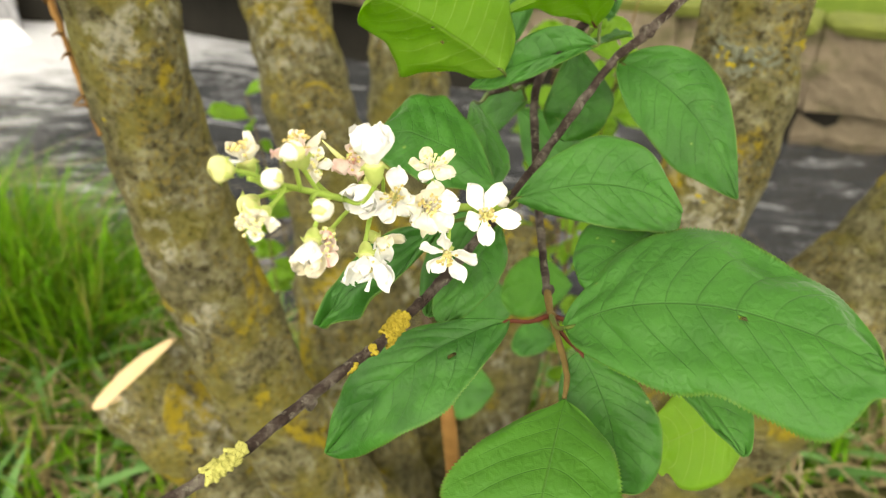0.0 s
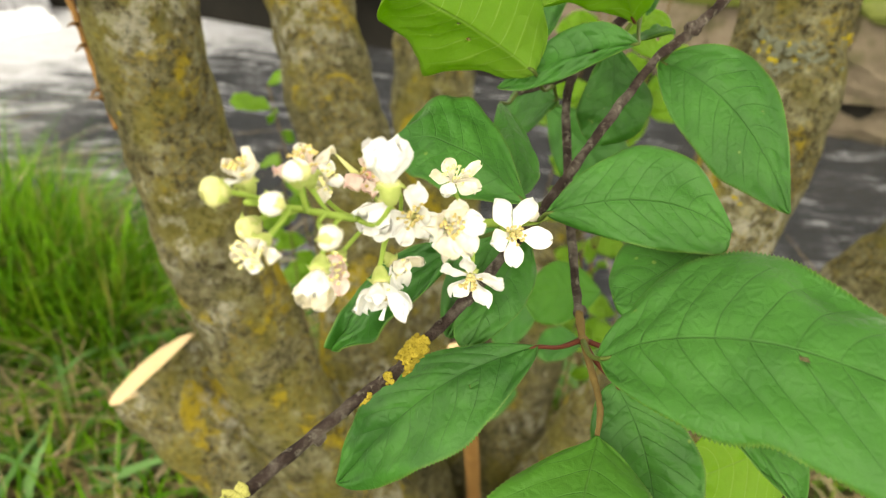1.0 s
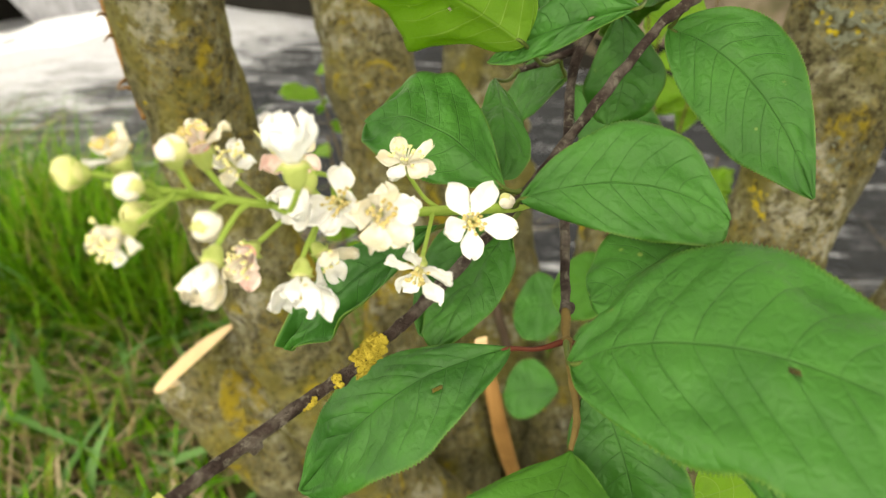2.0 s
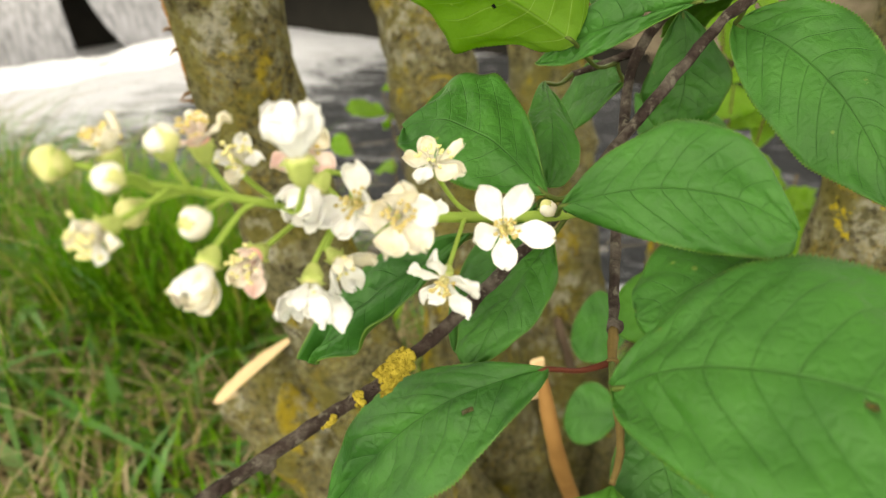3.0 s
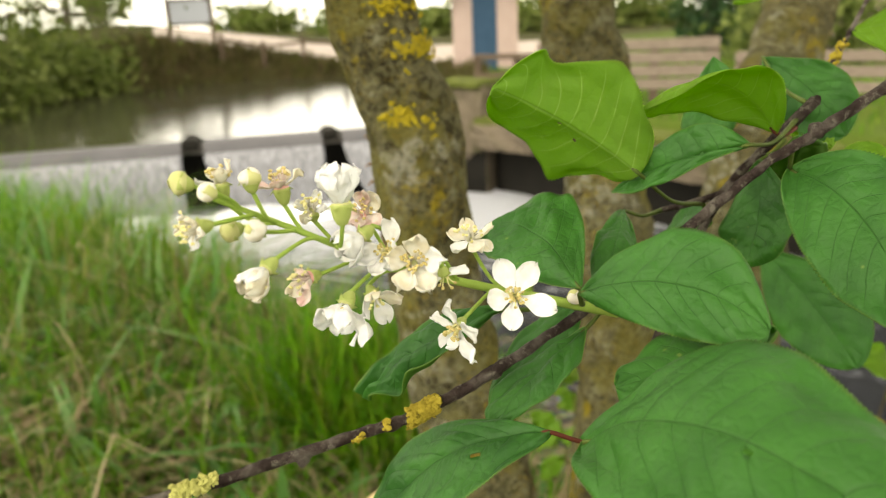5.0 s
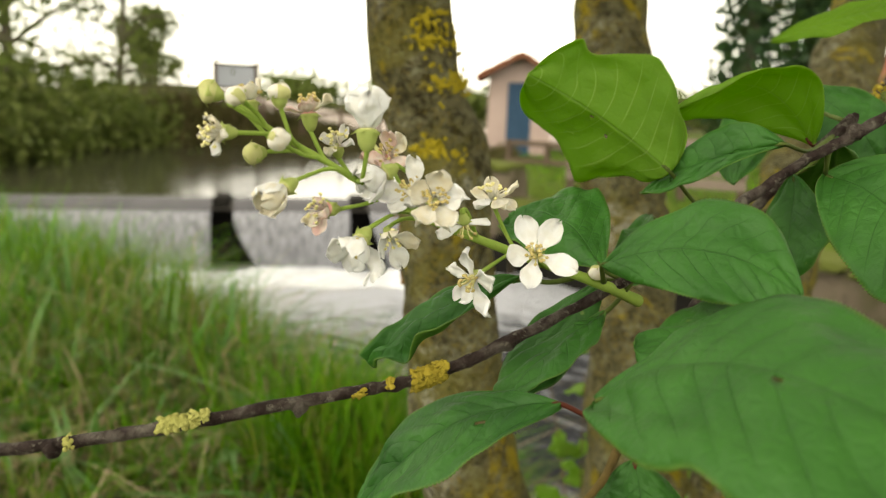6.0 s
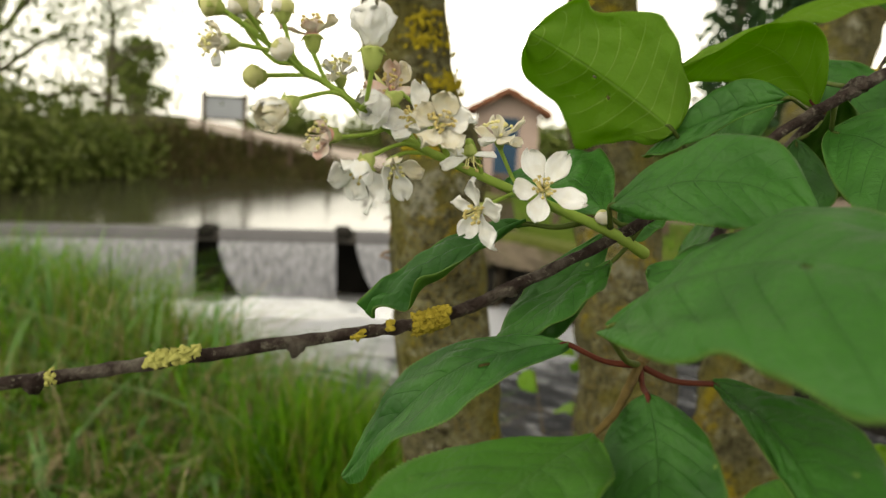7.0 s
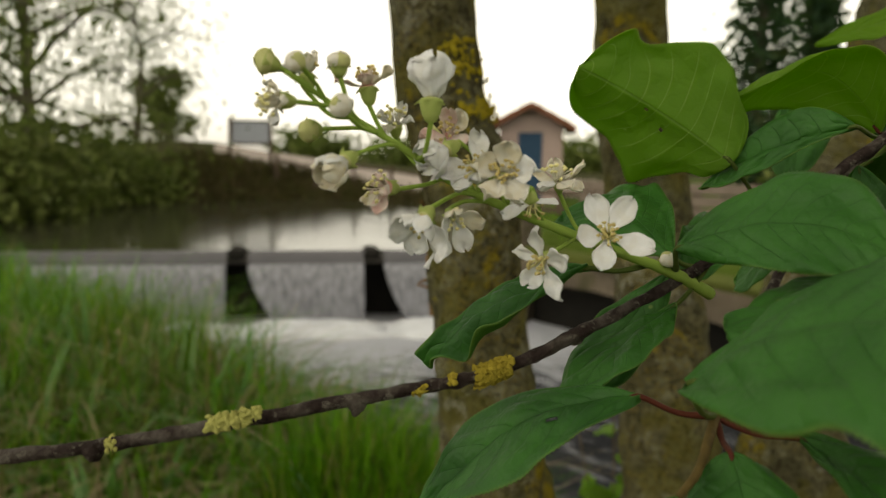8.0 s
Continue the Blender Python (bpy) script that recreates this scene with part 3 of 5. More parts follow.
leaf((0.0560, 0.2330, 0.5755), (0.0232, 0.2200, 0.5975), (0.0410, 0.2290, 0.5865), (0.0295, 0.2420, 0.5730), (0.0535, 0.2325, 0.5980), (0.0640, 0.2660, 0.5610), late=0.45, fat=0.42, seed=6, wave=0.0010, young=True, fold=0.15,
     hole=[(0.55, 0.094, 0.02), (0.42, 0.22, 0.02)], cols=16, teeth=64, lobes=[(0.92, -1, 0.32, 0.07), (0.76, -1, -0.16, 0.09), (0.5, -1, 0.10, 0.08), (0.18, -1, -0.12, 0.1), (0.36, 1, 0.18, 0.07), (0.66, 1, -0.16, 0.15), (0.12, 1, -0.2, 0.08)], label="bright yellow-green leaf, nibbled and pierced by insects")
leaf((0.0805, 0.2345, 0.5835), (0.0475, 0.2396, 0.5690), (0.0645, 0.2350, 0.5790), (0.0630, 0.2330, 0.5740), (0.0690, 0.2360, 0.5880), (0.0860, 0.2660, 0.5850), late=0.42, fat=0.9, seed=7, wave=0.0006,
     cols=16, hole=[(0.26, 0.031, 0.07)], label="dark green folded leaf with a torn hole")
leaf((0.0830, 0.2560, 0.5830), (0.0530, 0.2365, 0.5895), (0.0720, 0.2440, 0.5965), (0.0650, 0.2520, 0.5880), (0.0830, 0.2400, 0.6000), (0.0860, 0.2670, 0.5830), stalk=RED_STALK, late=0.45, fat=0.7, seed=8, young=True, label="arched mid-green leaf with curled edge")
leaf((0.0545, 0.1985, 0.5570), (0.0228, 0.2150, 0.5625), (0.0390, 0.2110, 0.5640), (0.0365, 0.2010, 0.5570), (0.0420, 0.2260, 0.5690), (0.0580, 0.2010, 0.5550), late=0.42, fat=0.75, seed=9, wave=0.0008, label="green leaf behind the blossom")
leaf((0.0484, 0.2455, 0.5625), (0.0530, 0.2150, 0.5505), (0.0520, 0.2290, 0.5590), (0.0580, 0.2280, 0.5560), (0.0465, 0.2300, 0.5600), (0.0534, 0.2639, 0.5588), late=0.45, fat=0.8, seed=10, label="small green leaf on a short shoot")
leaf((0.0430, 0.1850, 0.5552), (0.0150, 0.1706, 0.5350), (0.0290, 0.1785, 0.5480), (0.0312, 0.1738, 0.5450), (0.0270, 0.1835, 0.5515), (0.0520, 0.1925, 0.5560), late=0.45, fat=0.9, seed=11, wave=0.0014, label="curled green leaf with a drooping tip")
leaf((0.0555, 0.1995, 0.5475), (0.0430, 0.1785, 0.5312), (0.0500, 0.1890, 0.5420), (0.0570, 0.1870, 0.5425), (0.0425, 0.1900, 0.5390), (0.0600, 0.2030, 0.5555), late=0.45, fat=0.8, seed=12, label="green leaf hanging below the stem")
leaf((0.0530, 0.2030, 0.5535), (0.0385, 0.1860, 0.5280), (0.0460, 0.1975, 0.5420), (0.0520, 0.1960, 0.5380), (0.0400, 0.1990, 0.5440), (0.0600, 0.2030, 0.5555), late=0.45, fat=0.8, seed=13, label="green leaf half hidden behind another")
leaf((0.0950, 0.1870, 0.5590), (0.0715, 0.1725, 0.5500), (0.0830, 0.1800, 0.5540), (0.0790, 0.1900, 0.5560), (0.0860, 0.1715, 0.5515), None, late=0.5, fat=0.7, seed=14, label="dark shaded leaf under a broader one")
leaf((0.0740, 0.1700, 0.5315), (0.0830, 0.1510, 0.5080), (0.0795, 0.1605, 0.5235), (0.0895, 0.1578, 0.5265), (0.0700, 0.1620, 0.5195), NODE, stalk=RED_STALK, late=0.45, fat=0.42, seed=15, label="dark green leaf hanging from a red stalk")
leaf((0.1280, 0.1930, 0.4990), (0.1000, 0.1840, 0.4880), (0.1150, 0.1880, 0.4930), (0.1150, 0.1960, 0.5040), (0.1200, 0.1800, 0.4800), None, late=0.5, fat=0.5, seed=16, young=True, notch=0.3, label="yellow-green leaf torn at its edge")
leaf((0.0822, 0.1785, 0.5330), (0.1060, 0.1480, 0.5235), (0.0950, 0.1635, 0.5316), (0.1030, 0.1690, 0.5340), (0.0926, 0.1622, 0.5300), NODE, stalk=RED_STALK, late=0.5, fat=0.75, seed=17, label="blue-green leaf on a red stalk under the largest one")
leaf((0.0790, 0.2620, 0.5750), (0.0780, 0.2530, 0.5485), (0.0805, 0.2560, 0.5610), (0.0900, 0.2500, 0.5635), (0.0715, 0.2600, 0.5600), (0.0840, 0.2660, 0.5800), late=0.45, fat=0.75, seed=18, label="dark green leaf behind the stem")
leaf((0.0700, 0.3440, 0.5260), (0.1060, 0.3430, 0.4850), (0.0880, 0.3440, 0.5080), (0.1000, 0.3500, 0.5160), (0.0760, 0.3380, 0.5000), None, late=0.45, fat=0.75, seed=19, label="soft green leaf further back")
leaf((0.0730, 0.2920, 0.5990), (0.0960, 0.2960, 0.5770), (0.0860, 0.2930, 0.5900), (0.0920, 0.2980, 0.5960), (0.0790, 0.2890, 0.5830), (0.0880, 0.2690, 0.5890), late=0.45, fat=0.75, seed=20, label="blue-green leaf at a shoot tip")
leaf((0.0890, 0.3070, 0.5640), (0.1110, 0.3170, 0.5590), (0.1000, 0.3130, 0.5670), (0.1000, 0.3080, 0.5580), (0.1000, 0.3180, 0.5720), None, late=0.45, fat=0.75, seed=21, young=True, hole=[(0.55, 0.3, 0.1)], label="yellow-green leaf with a dark torn spot")
leaf((0.0580, 0.2980, 0.5990), (0.0610, 0.2800, 0.5700), (0.0600, 0.2900, 0.5860), (0.0680, 0.2930, 0.5900), (0.0520, 0.2880, 0.5840), None, late=0.45, fat=0.8, seed=22, label="green leaf above the branch")
leaf((0.0760, 0.2960, 0.5900), (0.0930, 0.2930, 0.5740), (0.0840, 0.2950, 0.5830), (0.0890, 0.2990, 0.5880), (0.0800, 0.2920, 0.5790), None, late=0.45, fat=0.8, seed=23, young=True, label="small bright leaf above the branch")
leaf((0.0560, 0.3320, 0.6150), (0.0950, 0.3580, 0.6290), (0.0740, 0.3450, 0.6230), (0.0740, 0.3400, 0.6180), (0.0740, 0.3490, 0.6280), None, late=0.45, fat=0.8, seed=24, young=True, label="bright leaf high above the stem")
leaf((0.0986, 0.3151, 0.4539), (0.0672, 0.3122, 0.4497), (0.0834, 0.3180, 0.4520), (0.0834, 0.3300, 0.4600), (0.0833, 0.3070, 0.4420), None, late=0.45, fat=0.7, seed=25, fresh=True, label="soft pale green leaf further back")
leaf((0.0757, 0.3337, 0.4270), (0.0509, 0.3305, 0.4223), (0.0635, 0.3370, 0.4250), (0.0631, 0.3495, 0.4342), (0.0639, 0.3254, 0.4135), None, late=0.45, fat=0.7, seed=26, label="soft green leaf further back")
leaf((0.0769, 0.4192, 0.2974), (0.0425, 0.4152, 0.2915), (0.0595, 0.4220, 0.2940), (0.0590, 0.4364, 0.3070), (0.0603, 0.4088, 0.2804), None, late=0.45, fat=0.7, seed=27, label="soft pale green leaf further back")
leaf((0.1060, 0.3745, 0.3776), (0.0802, 0.3721, 0.3743), (0.0936, 0.3780, 0.3750), (0.0938, 0.3871, 0.3796), (0.0935, 0.3691, 0.3689), None, late=0.45, fat=0.7, seed=28, label="small leaf in the shade")
leaf((0.0660, 0.2680, 0.5560), (0.0480, 0.2800, 0.5420), (0.0570, 0.2740, 0.5500), (0.0590, 0.2790, 0.5580), (0.0550, 0.2690, 0.5420), (0.0640, 0.2655, 0.5625), late=0.45, fat=0.7, seed=29, label="green leaf behind the branch")
leaf((0.0900, 0.2400, 0.5850), (0.0800, 0.3050, 0.5560), (0.0850, 0.2800, 0.5720), (0.0930, 0.2820, 0.5740), (0.0770, 0.2780, 0.5700), None, late=0.45, fat=0.8, seed=30, label="soft leaf behind the branch")

leaf((0.0915, 0.3440, 0.6040), (0.1190, 0.3560, 0.6010), (0.1050, 0.3500, 0.6060), (0.1060, 0.3590, 0.6130), (0.1040, 0.3440, 0.5960), UPPER[24], late=0.45, fat=0.75, seed=31, young=True, label="bright leaf at the end of a lichened twig")
leaf((0.0960, 0.3590, 0.6190), (0.0860, 0.3800, 0.6420), (0.0920, 0.3690, 0.6310), (0.0830, 0.3660, 0.6300), (0.1010, 0.3720, 0.6320), UPPER[-1], late=0.45, fat=0.75, seed=32, fresh=True, label="green leaf at the end of a lichened twig")

# ---- the blossom ----
BLOOM_AT = (0.0548, 0.1950, 0.5546)
bloom = thing("flower_cluster", "white bird cherry blossom cluster with buds and fading flowers", "flower", BLOOM_AT)
RACHIS = smooth_line([(0.0595, 0.2080, 0.5490), (0.0550, 0.1945, 0.5548), (0.0431, 0.1804, 0.5614), (0.0340, 0.1694, 0.5668), (0.0266, 0.1618, 0.5715), (0.0226, 0.1523, 0.5775), (0.0172, 0.1452, 0.5825), (0.0135, 0.1360, 0.5882)], 8)
part("flower_stem", mesh_data("flower_stem", *(lambda v, f: (local(v, BLOOM_AT), f))(*tube(RACHIS, [0.00135, 0.0011, 0.0009, 0.0008, 0.0007, 0.0006, 0.0005, 0.0004], 10, 0.12, 600)), STALK), bloom, "yellow-green flower stem")


def petal_mesh(length, width, curl, seed, mat, crumple=0.2):
    """One crinkled petal with a narrow claw and an uneven rounded end, from the origin along +x, curling towards +z."""
    rnd = random.Random(seed)
    nu, nv = 15, 9
    verts = []
    twist, lean, nick = rnd.uniform(-0.25, 0.25), rnd.uniform(-0.12, 0.12), rnd.uniform(-0.5, 0.5)
    for i in range(nu):
        u = 1 - (1 - i / (nu - 1)) ** 1.7
        t = min(max((u - 0.02) / 0.58, 0.0), 1.0)
        w = 0.24 + 0.76 * t * t * (3 - 2 * t)
        if u > 0.6:
            w *= math.sqrt(max(1 - ((u - 0.6) / 0.4) ** 2, 0.012))
        w *= width
        for j in range(nv):
            v = 2 * j / (nv - 1) - 1
            end = 1 + crumple * 0.3 * noise.noise(V((v * 2.6, seed * 1.3, 7.0))) * u * u - 0.09 * math.exp(-((v - nick) / 0.22) ** 2) * u ** 4
            rim = 1 + crumple * 0.35 * noise.noise(V((u * 5.0, seed * 2.1, 3.0 * v)))
            p = V((length * u * end, v * w / 2 * rim + lean * length * u * u, 0))
            p.z = curl * length * u * u + 0.3 * width * v * v * (0.25 + 0.6 * u) + crumple * length * 0.7 * noise.noise(V((u * 2.4 + seed, v * 1.7, seed * 0.7))) * u + twist * v * w * u * 0.5
            p.z += crumple * length * 0.16 * noise.noise(V((u * 7 + seed, v * 5, 2.0))) * u
            verts.append(p)
    quads = [(i * nv + j, i * nv + j + 1, (i + 1) * nv + j + 1, (i + 1) * nv + j) for i in range(nu - 1) for j in range(nv - 1)]
    n = len(verts)
    back = [p - V((0, 0, 0.00012)) for p in verts]
    loop = [*range(nv), *[i * nv + nv - 1 for i in range(1, nu)], *range(nu * nv - 2, (nu - 1) * nv - 1, -1), *[i * nv for i in range(nu - 2, 0, -1)]]
    rim = [(b, a, a + n, b + n) for a, b in zip(loop, loop[1:] + loop[:1])]
    return mesh_data("petal", verts + back, quads + [tuple(k + n for k in reversed(f)) for f in quads] + rim, mat)


LOOK_FROM = V((0.09, 0.06, 0.61))


def flower_head(name, centre, face, seed, stalk_drop):
    """The empty of one flower: z along its face, x to the right; with its stalk from the flower stem."""
    centre = V(centre)
    t = (LOOK_FROM - centre).normalized()
    r = (-t).cross(V((0, 0, 1))).normalized()
    u = r.cross(-t)
    n = (r * face[0] + u * face[1] + t * face[2]).normalized()
    turn = t.rotation_difference(n).to_matrix()
    x, y = turn @ r, turn @ u
    head = new(name)
    head.parent = bloom
    basis = Matrix((x, y, n)).transposed().to_4x4()
    head.matrix_local = Matrix.Translation(centre - V(BLOOM_AT)) @ basis
    foot_at = centre - n * stalk_drop
    near = min(RACHIS, key=lambda p: (p - (foot_at + V((0.0045, 0.0045, -0.0025)))).length)
    root = basis.inverted() @ (near - centre)
    foot = V((0, 0, -stalk_drop))
    bend = root * 0.45 + foot * 0.55 + V((0, 0, -0.22 * (root - foot).length))
    part("stalk", mesh_data("stalk", *tube(smooth_line([root, bend, foot, foot + V((0, 0, 0.0006))], 6), [0.00046, 0.00036, 0.0004, 0.0006], 8), STALK), head)
    return head


def calyx(head, radius, depth, lift, seed):
    """The green cup below the petals, with five short turned-back lobes."""
    rnd = random.Random(seed)
    profile = [(0.2, -1.0), (0.5, -0.9), (0.78, -0.62), (0.93, -0.3), (1.0, -0.06), (0.93, 0.0), (0.6, -0.05)]
    verts = [V((r * radius * math.cos(a * math.pi / 10), r * radius * math.sin(a * math.pi / 10), z * depth + lift)) for r, z in profile for a in range(20)]
    faces = [(k * 20 + a, k * 20 + (a + 1) % 20, (k + 1) * 20 + (a + 1) % 20, (k + 1) * 20 + a) for k in range(len(profile) - 1) for a in range(20)] + [tuple(reversed(range(20)))]
    for k in range(5):
        a = k * 1.2566 + 0.6
        o, w = V((math.cos(a), math.sin(a), 0)), V((-math.sin(a), math.cos(a), 0))
        b, m = len(verts), o * radius * 0.98 + V((0, 0, lift - 0.05 * depth))
        tip = m + o * radius * 0.5 - V((0, 0, radius * rnd.uniform(0.2, 0.7)))
        verts += [m + w * radius * 0.36, m - w * radius * 0.36, tip, m + w * radius * 0.3 - V((0, 0, 0.0003)), m - w * radius * 0.3 - V((0, 0, 0.0003))]
        faces += [(b, b + 1, b + 2), (b + 4, b + 3, b + 2), (b + 3, b, b + 2), (b + 1, b + 4, b + 2)]
    part("calyx", mesh_data("calyx", verts, faces, CALYX), head)


def flower(centre, face, petals, seed, stamens=16, thread=2.4, tint="white", cup=1.5, crumple=0.3):
    """One flower. Lengths in mm; petals: clock angle seen from its front, length, width, rise in degrees."""
    rnd = random.Random(seed)
    head = flower_head("flower", centre, face, seed, 0.0011 + cup * 0.0014)
    calyx(head, cup * 0.00085, cup * 0.0017, -0.0004, seed)
    main, other = {"white": (PETAL, PETAL), "cream": (CREAM, PETAL), "pink": (BLUSH, CREAM)}[tint]
    for k, (clock, length, width, rise) in enumerate(petals):
        me = petal_mesh(length * 0.001, width * 0.001, rnd.uniform(-0.12, 0.22) if rise < 30 else rnd.uniform(0.12, 0.42), seed * 7 + k, main if rnd.random() < 0.72 else other, crumple)
        q = part("petal", me, head)
        q.matrix_local = Matrix.Rotation(radians(90 - clock), 4, "Z") @ Matrix.Translation((0.45 * cup * 0.001, 0, -0.0002)) @ Matrix.Rotation(-radians(rise), 4, "Y")
    heart = ball((0, 0, -0.0005), 0.8 * cup * 0.001, 0.8 * cup * 0.001, 0.0005, 5, 14)
    part("flower_centre", mesh_data("flower_centre", *heart, PINK if tint == "pink" else GREEN_BUD), head)
    threads, tips = [], []
    for k in range(stamens):
        a, out = k * 2.399 + rnd.uniform(-0.3, 0.3), rnd.uniform(0.15, 0.95)
        top = V((math.cos(a) * out, math.sin(a) * out, math.sqrt(1.12 - out * out))) * thread * rnd.uniform(0.75, 1.15) * 0.001
        base = V((math.cos(a), math.sin(a), 0)) * 0.45 * cup * 0.001
        bend = base * 0.5 + top * 0.5 + V((0, 0, 0.12 * thread * 0.001)) + V((rnd.uniform(-1, 1), rnd.uniform(-1, 1), 0)) * 0.0002
        threads.append(tube(smooth_line([base, bend, top + base * 0.5], 3), [0.00016, 0.00012, 0.0001], 5))
        tips.append(ball(top + base * 0.5, 0.0004, 0.0003, 0.0003, 4, 6, (rnd.uniform(-1, 1), rnd.uniform(-1, 1), 1), 0.4, 3000))
    if stamens:
        tagged(part("stamen", mesh_data("stamen", *join(*threads), {"white": STAMEN, "cream": CREAM, "pink": BLUSH}[tint]), head), kind="stuff")
        tagged(part("anther", mesh_data("anther", *join(*tips), ANTHER if rnd.random() < 0.5 or tint == "white" else STAMEN), head), kind="stuff")
    return head


def flower_bud(centre, face, size, seed, green=False):
    """A closed bud: five overlapping petals in a round green cup."""
    size *= 0.001
    head = flower_head("flower_bud", centre, face, seed, 0.52 * size)
    calyx(head, (0.42 if green else 0.36) * size, (0.7 if green else 0.6) * size, (0.12 if green else 0.0) * size, seed)
    rings_, sides_ = 9, 10
    for k in range(5):
        a0 = k * 1.2566 + seed
        verts, faces = [], []
        for i in range(rings_ + 1):
            t = i / rings_
            z = size * (-0.22 + 0.64 * t)
            r = size * 0.40 * max(math.sin(math.pi * (0.24 + 0.76 * t)), 0.0) ** 0.6 * (1 + 0.05 * k / 4)
            for j in range(sides_ + 1):
                a = a0 + (j / sides_ - 0.5) * 2.1
                lift = (0.04 * size * (1 - abs(2 * j / sides_ - 1)) + 0.035 * size * (j / sides_)) * (1 - 0.7 * t)
                p = V((math.cos(a) * (r + lift), math.sin(a) * (r + lift), z))
                verts.append(p + V((math.cos(a0), math.sin(a0), 0.2)) * size * 0.012 * k * t + p.normalized() * 0.10 * size * noise.noise(p * 420 + V((seed, k * 3.3, 0))))
        w_ = sides_ + 1
        for i in range(rings_):
            for j in range(sides_):
                faces.append((i * w_ + j, i * w_ + j + 1, (i + 1) * w_ + j + 1, (i + 1) * w_ + j))
        n_ = len(verts)
        inner = [p - V((p.x, p.y, p.z * 0.3)) * 0.06 for p in verts]
        faces += [tuple(q + n_ for q in reversed(f)) for f in faces]
        part("petal", mesh_data("petal", verts + inner, faces, GREEN_BUD if green or k % 3 == 2 else CREAM), head)
    return head


SMALL = [(40, 3.2, 2.6, 30), (110, 3.0, 2.4, 18), (200, 3.2, 2.6, 12), (275, 2.8, 2.4, 35)]
# the wide open flower at the foot of the cluster
flower((0.0506, 0.1751, 0.5627), (0.05, 0.12, 1), [(-28, 7.2, 4.5, 8), (26, 7.0, 4.5, 8), (104, 7.5, 4.5, -4), (186, 5.8, 4.2, 2), (257, 5.0, 4.5, 10)], 11, 22, 2.2, "white", 1.4, 0.26)
flower((0.0389, 0.1788, 0.5718), (-0.15, 0.8, 0.7), [(150, 4.6, 3.6, 2), (88, 5.4, 3.1, 20), (112, 4.8, 2.8, -8), (212, 4.2, 3.2, 5), (278, 4.2, 3.0, 8), (345, 3.6, 3.2, 30)], 12, 18, 2.9, "cream", 1.3)
flower((0.0431, 0.1656, 0.5588), (-0.4, -0.55, 0.62), [(352, 5.2, 3.2, 5), (78, 6.0, 4.6, 12), (150, 6.6, 3.8, 20), (212, 5.4, 4.2, 8), (285, 4.8, 2.6, -12)], 13, 16, 2.4, "white", 1.4, 0.5)
flower((0.0391, 0.1587, 0.5729), (0.1, 0.1, 1), [(12, 5.2, 4.8, 35), (84, 5.4, 4.7, 24), (150, 5.4, 4.8, 18), (205, 5.3, 4.6, 18), (285, 4.9, 4.4, 28)], 14, 24, 2.2, "cream", 1.6, 0.55)
flower((0.0331, 0.1601, 0.5739), (-0.45, 0.1, 0.9), [(12, 5.4, 4.2, 12), (265, 5.6, 4.8, 18), (214, 4.8, 3.8, 12), (150, 4.2, 3.6, 25), (85, 4.0, 3.4, 35)], 15, 18, 2.4, "white", 1.4, 0.45)
flower((0.0283, 0.1577, 0.5767), (-0.6, -0.45, 0.35), [(0, 5.0, 4.8, 46), (72, 5.0, 4.8, 50), (144, 5.2, 4.8, 45), (216, 5.0, 4.8, 50), (288, 5.0, 4.8, 46)], 16, 0, 2, "white", 1.7)
flower((0.0250, 0.1632, 0.5795), (-0.15, 0.45, 0.85), [(62, 4.6, 3.8, 30), (8, 4.2, 3.4, 40), (250, 4.6, 3.4, 18), (190, 4.0, 3.4, 25), (130, 4.4, 3.6, 20)], 17, 14, 2.4, "pink", 1.6, 0.4)
flower((0.0303, 0.1508, 0.5850), (0.0, 1, 0.12), [(170, 6.2, 6.2, 56), (75, 5.9, 5.8, 52), (290, 5.9, 5.8, 54), (20, 5.6, 5.4, 60), (235, 6.0, 6.0, 56)], 18, 0, 2, "white", 2.2, 0.5)
flower((0.0285, 0.1515, 0.5655), (-0.35, -0.75, 0.5), [(55, 6.0, 5.0, 38), (128, 6.4, 5.0, 22), (200, 5.6, 4.4, 28), (268, 5.6, 4.8, 38), (330, 4.4, 3.8, 48)], 19, 8, 2.4, "white", 1.8, 0.45)
flower((0.0300, 0.1580, 0.5655), (0.3, -0.6, 0.6), [(80, 4.8, 4.0, 18), (150, 5.4, 3.8, 12), (340, 3.8, 3.4, 38), (250, 4.0, 3.4, 32)], 20, 8, 2.2, "cream", 1.4)
flower((0.0400, 0.1670, 0.5680), (0.1, -0.5, -0.4), [(195, 5.2, 4.2, 0), (120, 4.8, 4.2, 8), (262, 4.8, 3.8, 8)], 21, 6, 2.4, "white", 1.3)
flower((0.0218, 0.1500, 0.5705), (-0.6, -0.15, 0.65), [(180, 4.6, 3.8, 25), (222, 4.2, 3.4, 38), (20, 3.0, 2.4, 50), (120, 3.2, 2.6, 40)], 22, 20, 3.0, "pink", 1.6, 0.45)
flower((0.0212, 0.1405, 0.5746), (-0.5, -0.5, 0.45), [(5, 4.8, 4.4, 50), (78, 4.9, 4.5, 58), (150, 5.0, 4.5, 48), (222, 4.8, 4.4, 46), (294, 4.6, 4.2, 52)], 23, 6, 2.4, "cream", 1.7)
flower((0.0190, 0.1557, 0.5814), (-0.1, 0.6, 0.6), SMALL, 24, 18, 2.4, "cream", 1.5, 0.5)
flower((0.0185, 0.1492, 0.5872), (-0.12, 1, 0.15), [(95, 4.2, 3.0, 28), (262, 4.6, 3.0, 8), (180, 3.0, 2.6, 15), (20, 3.4, 2.8, 40)], 25, 20, 2.6, "pink", 1.8, 0.5)
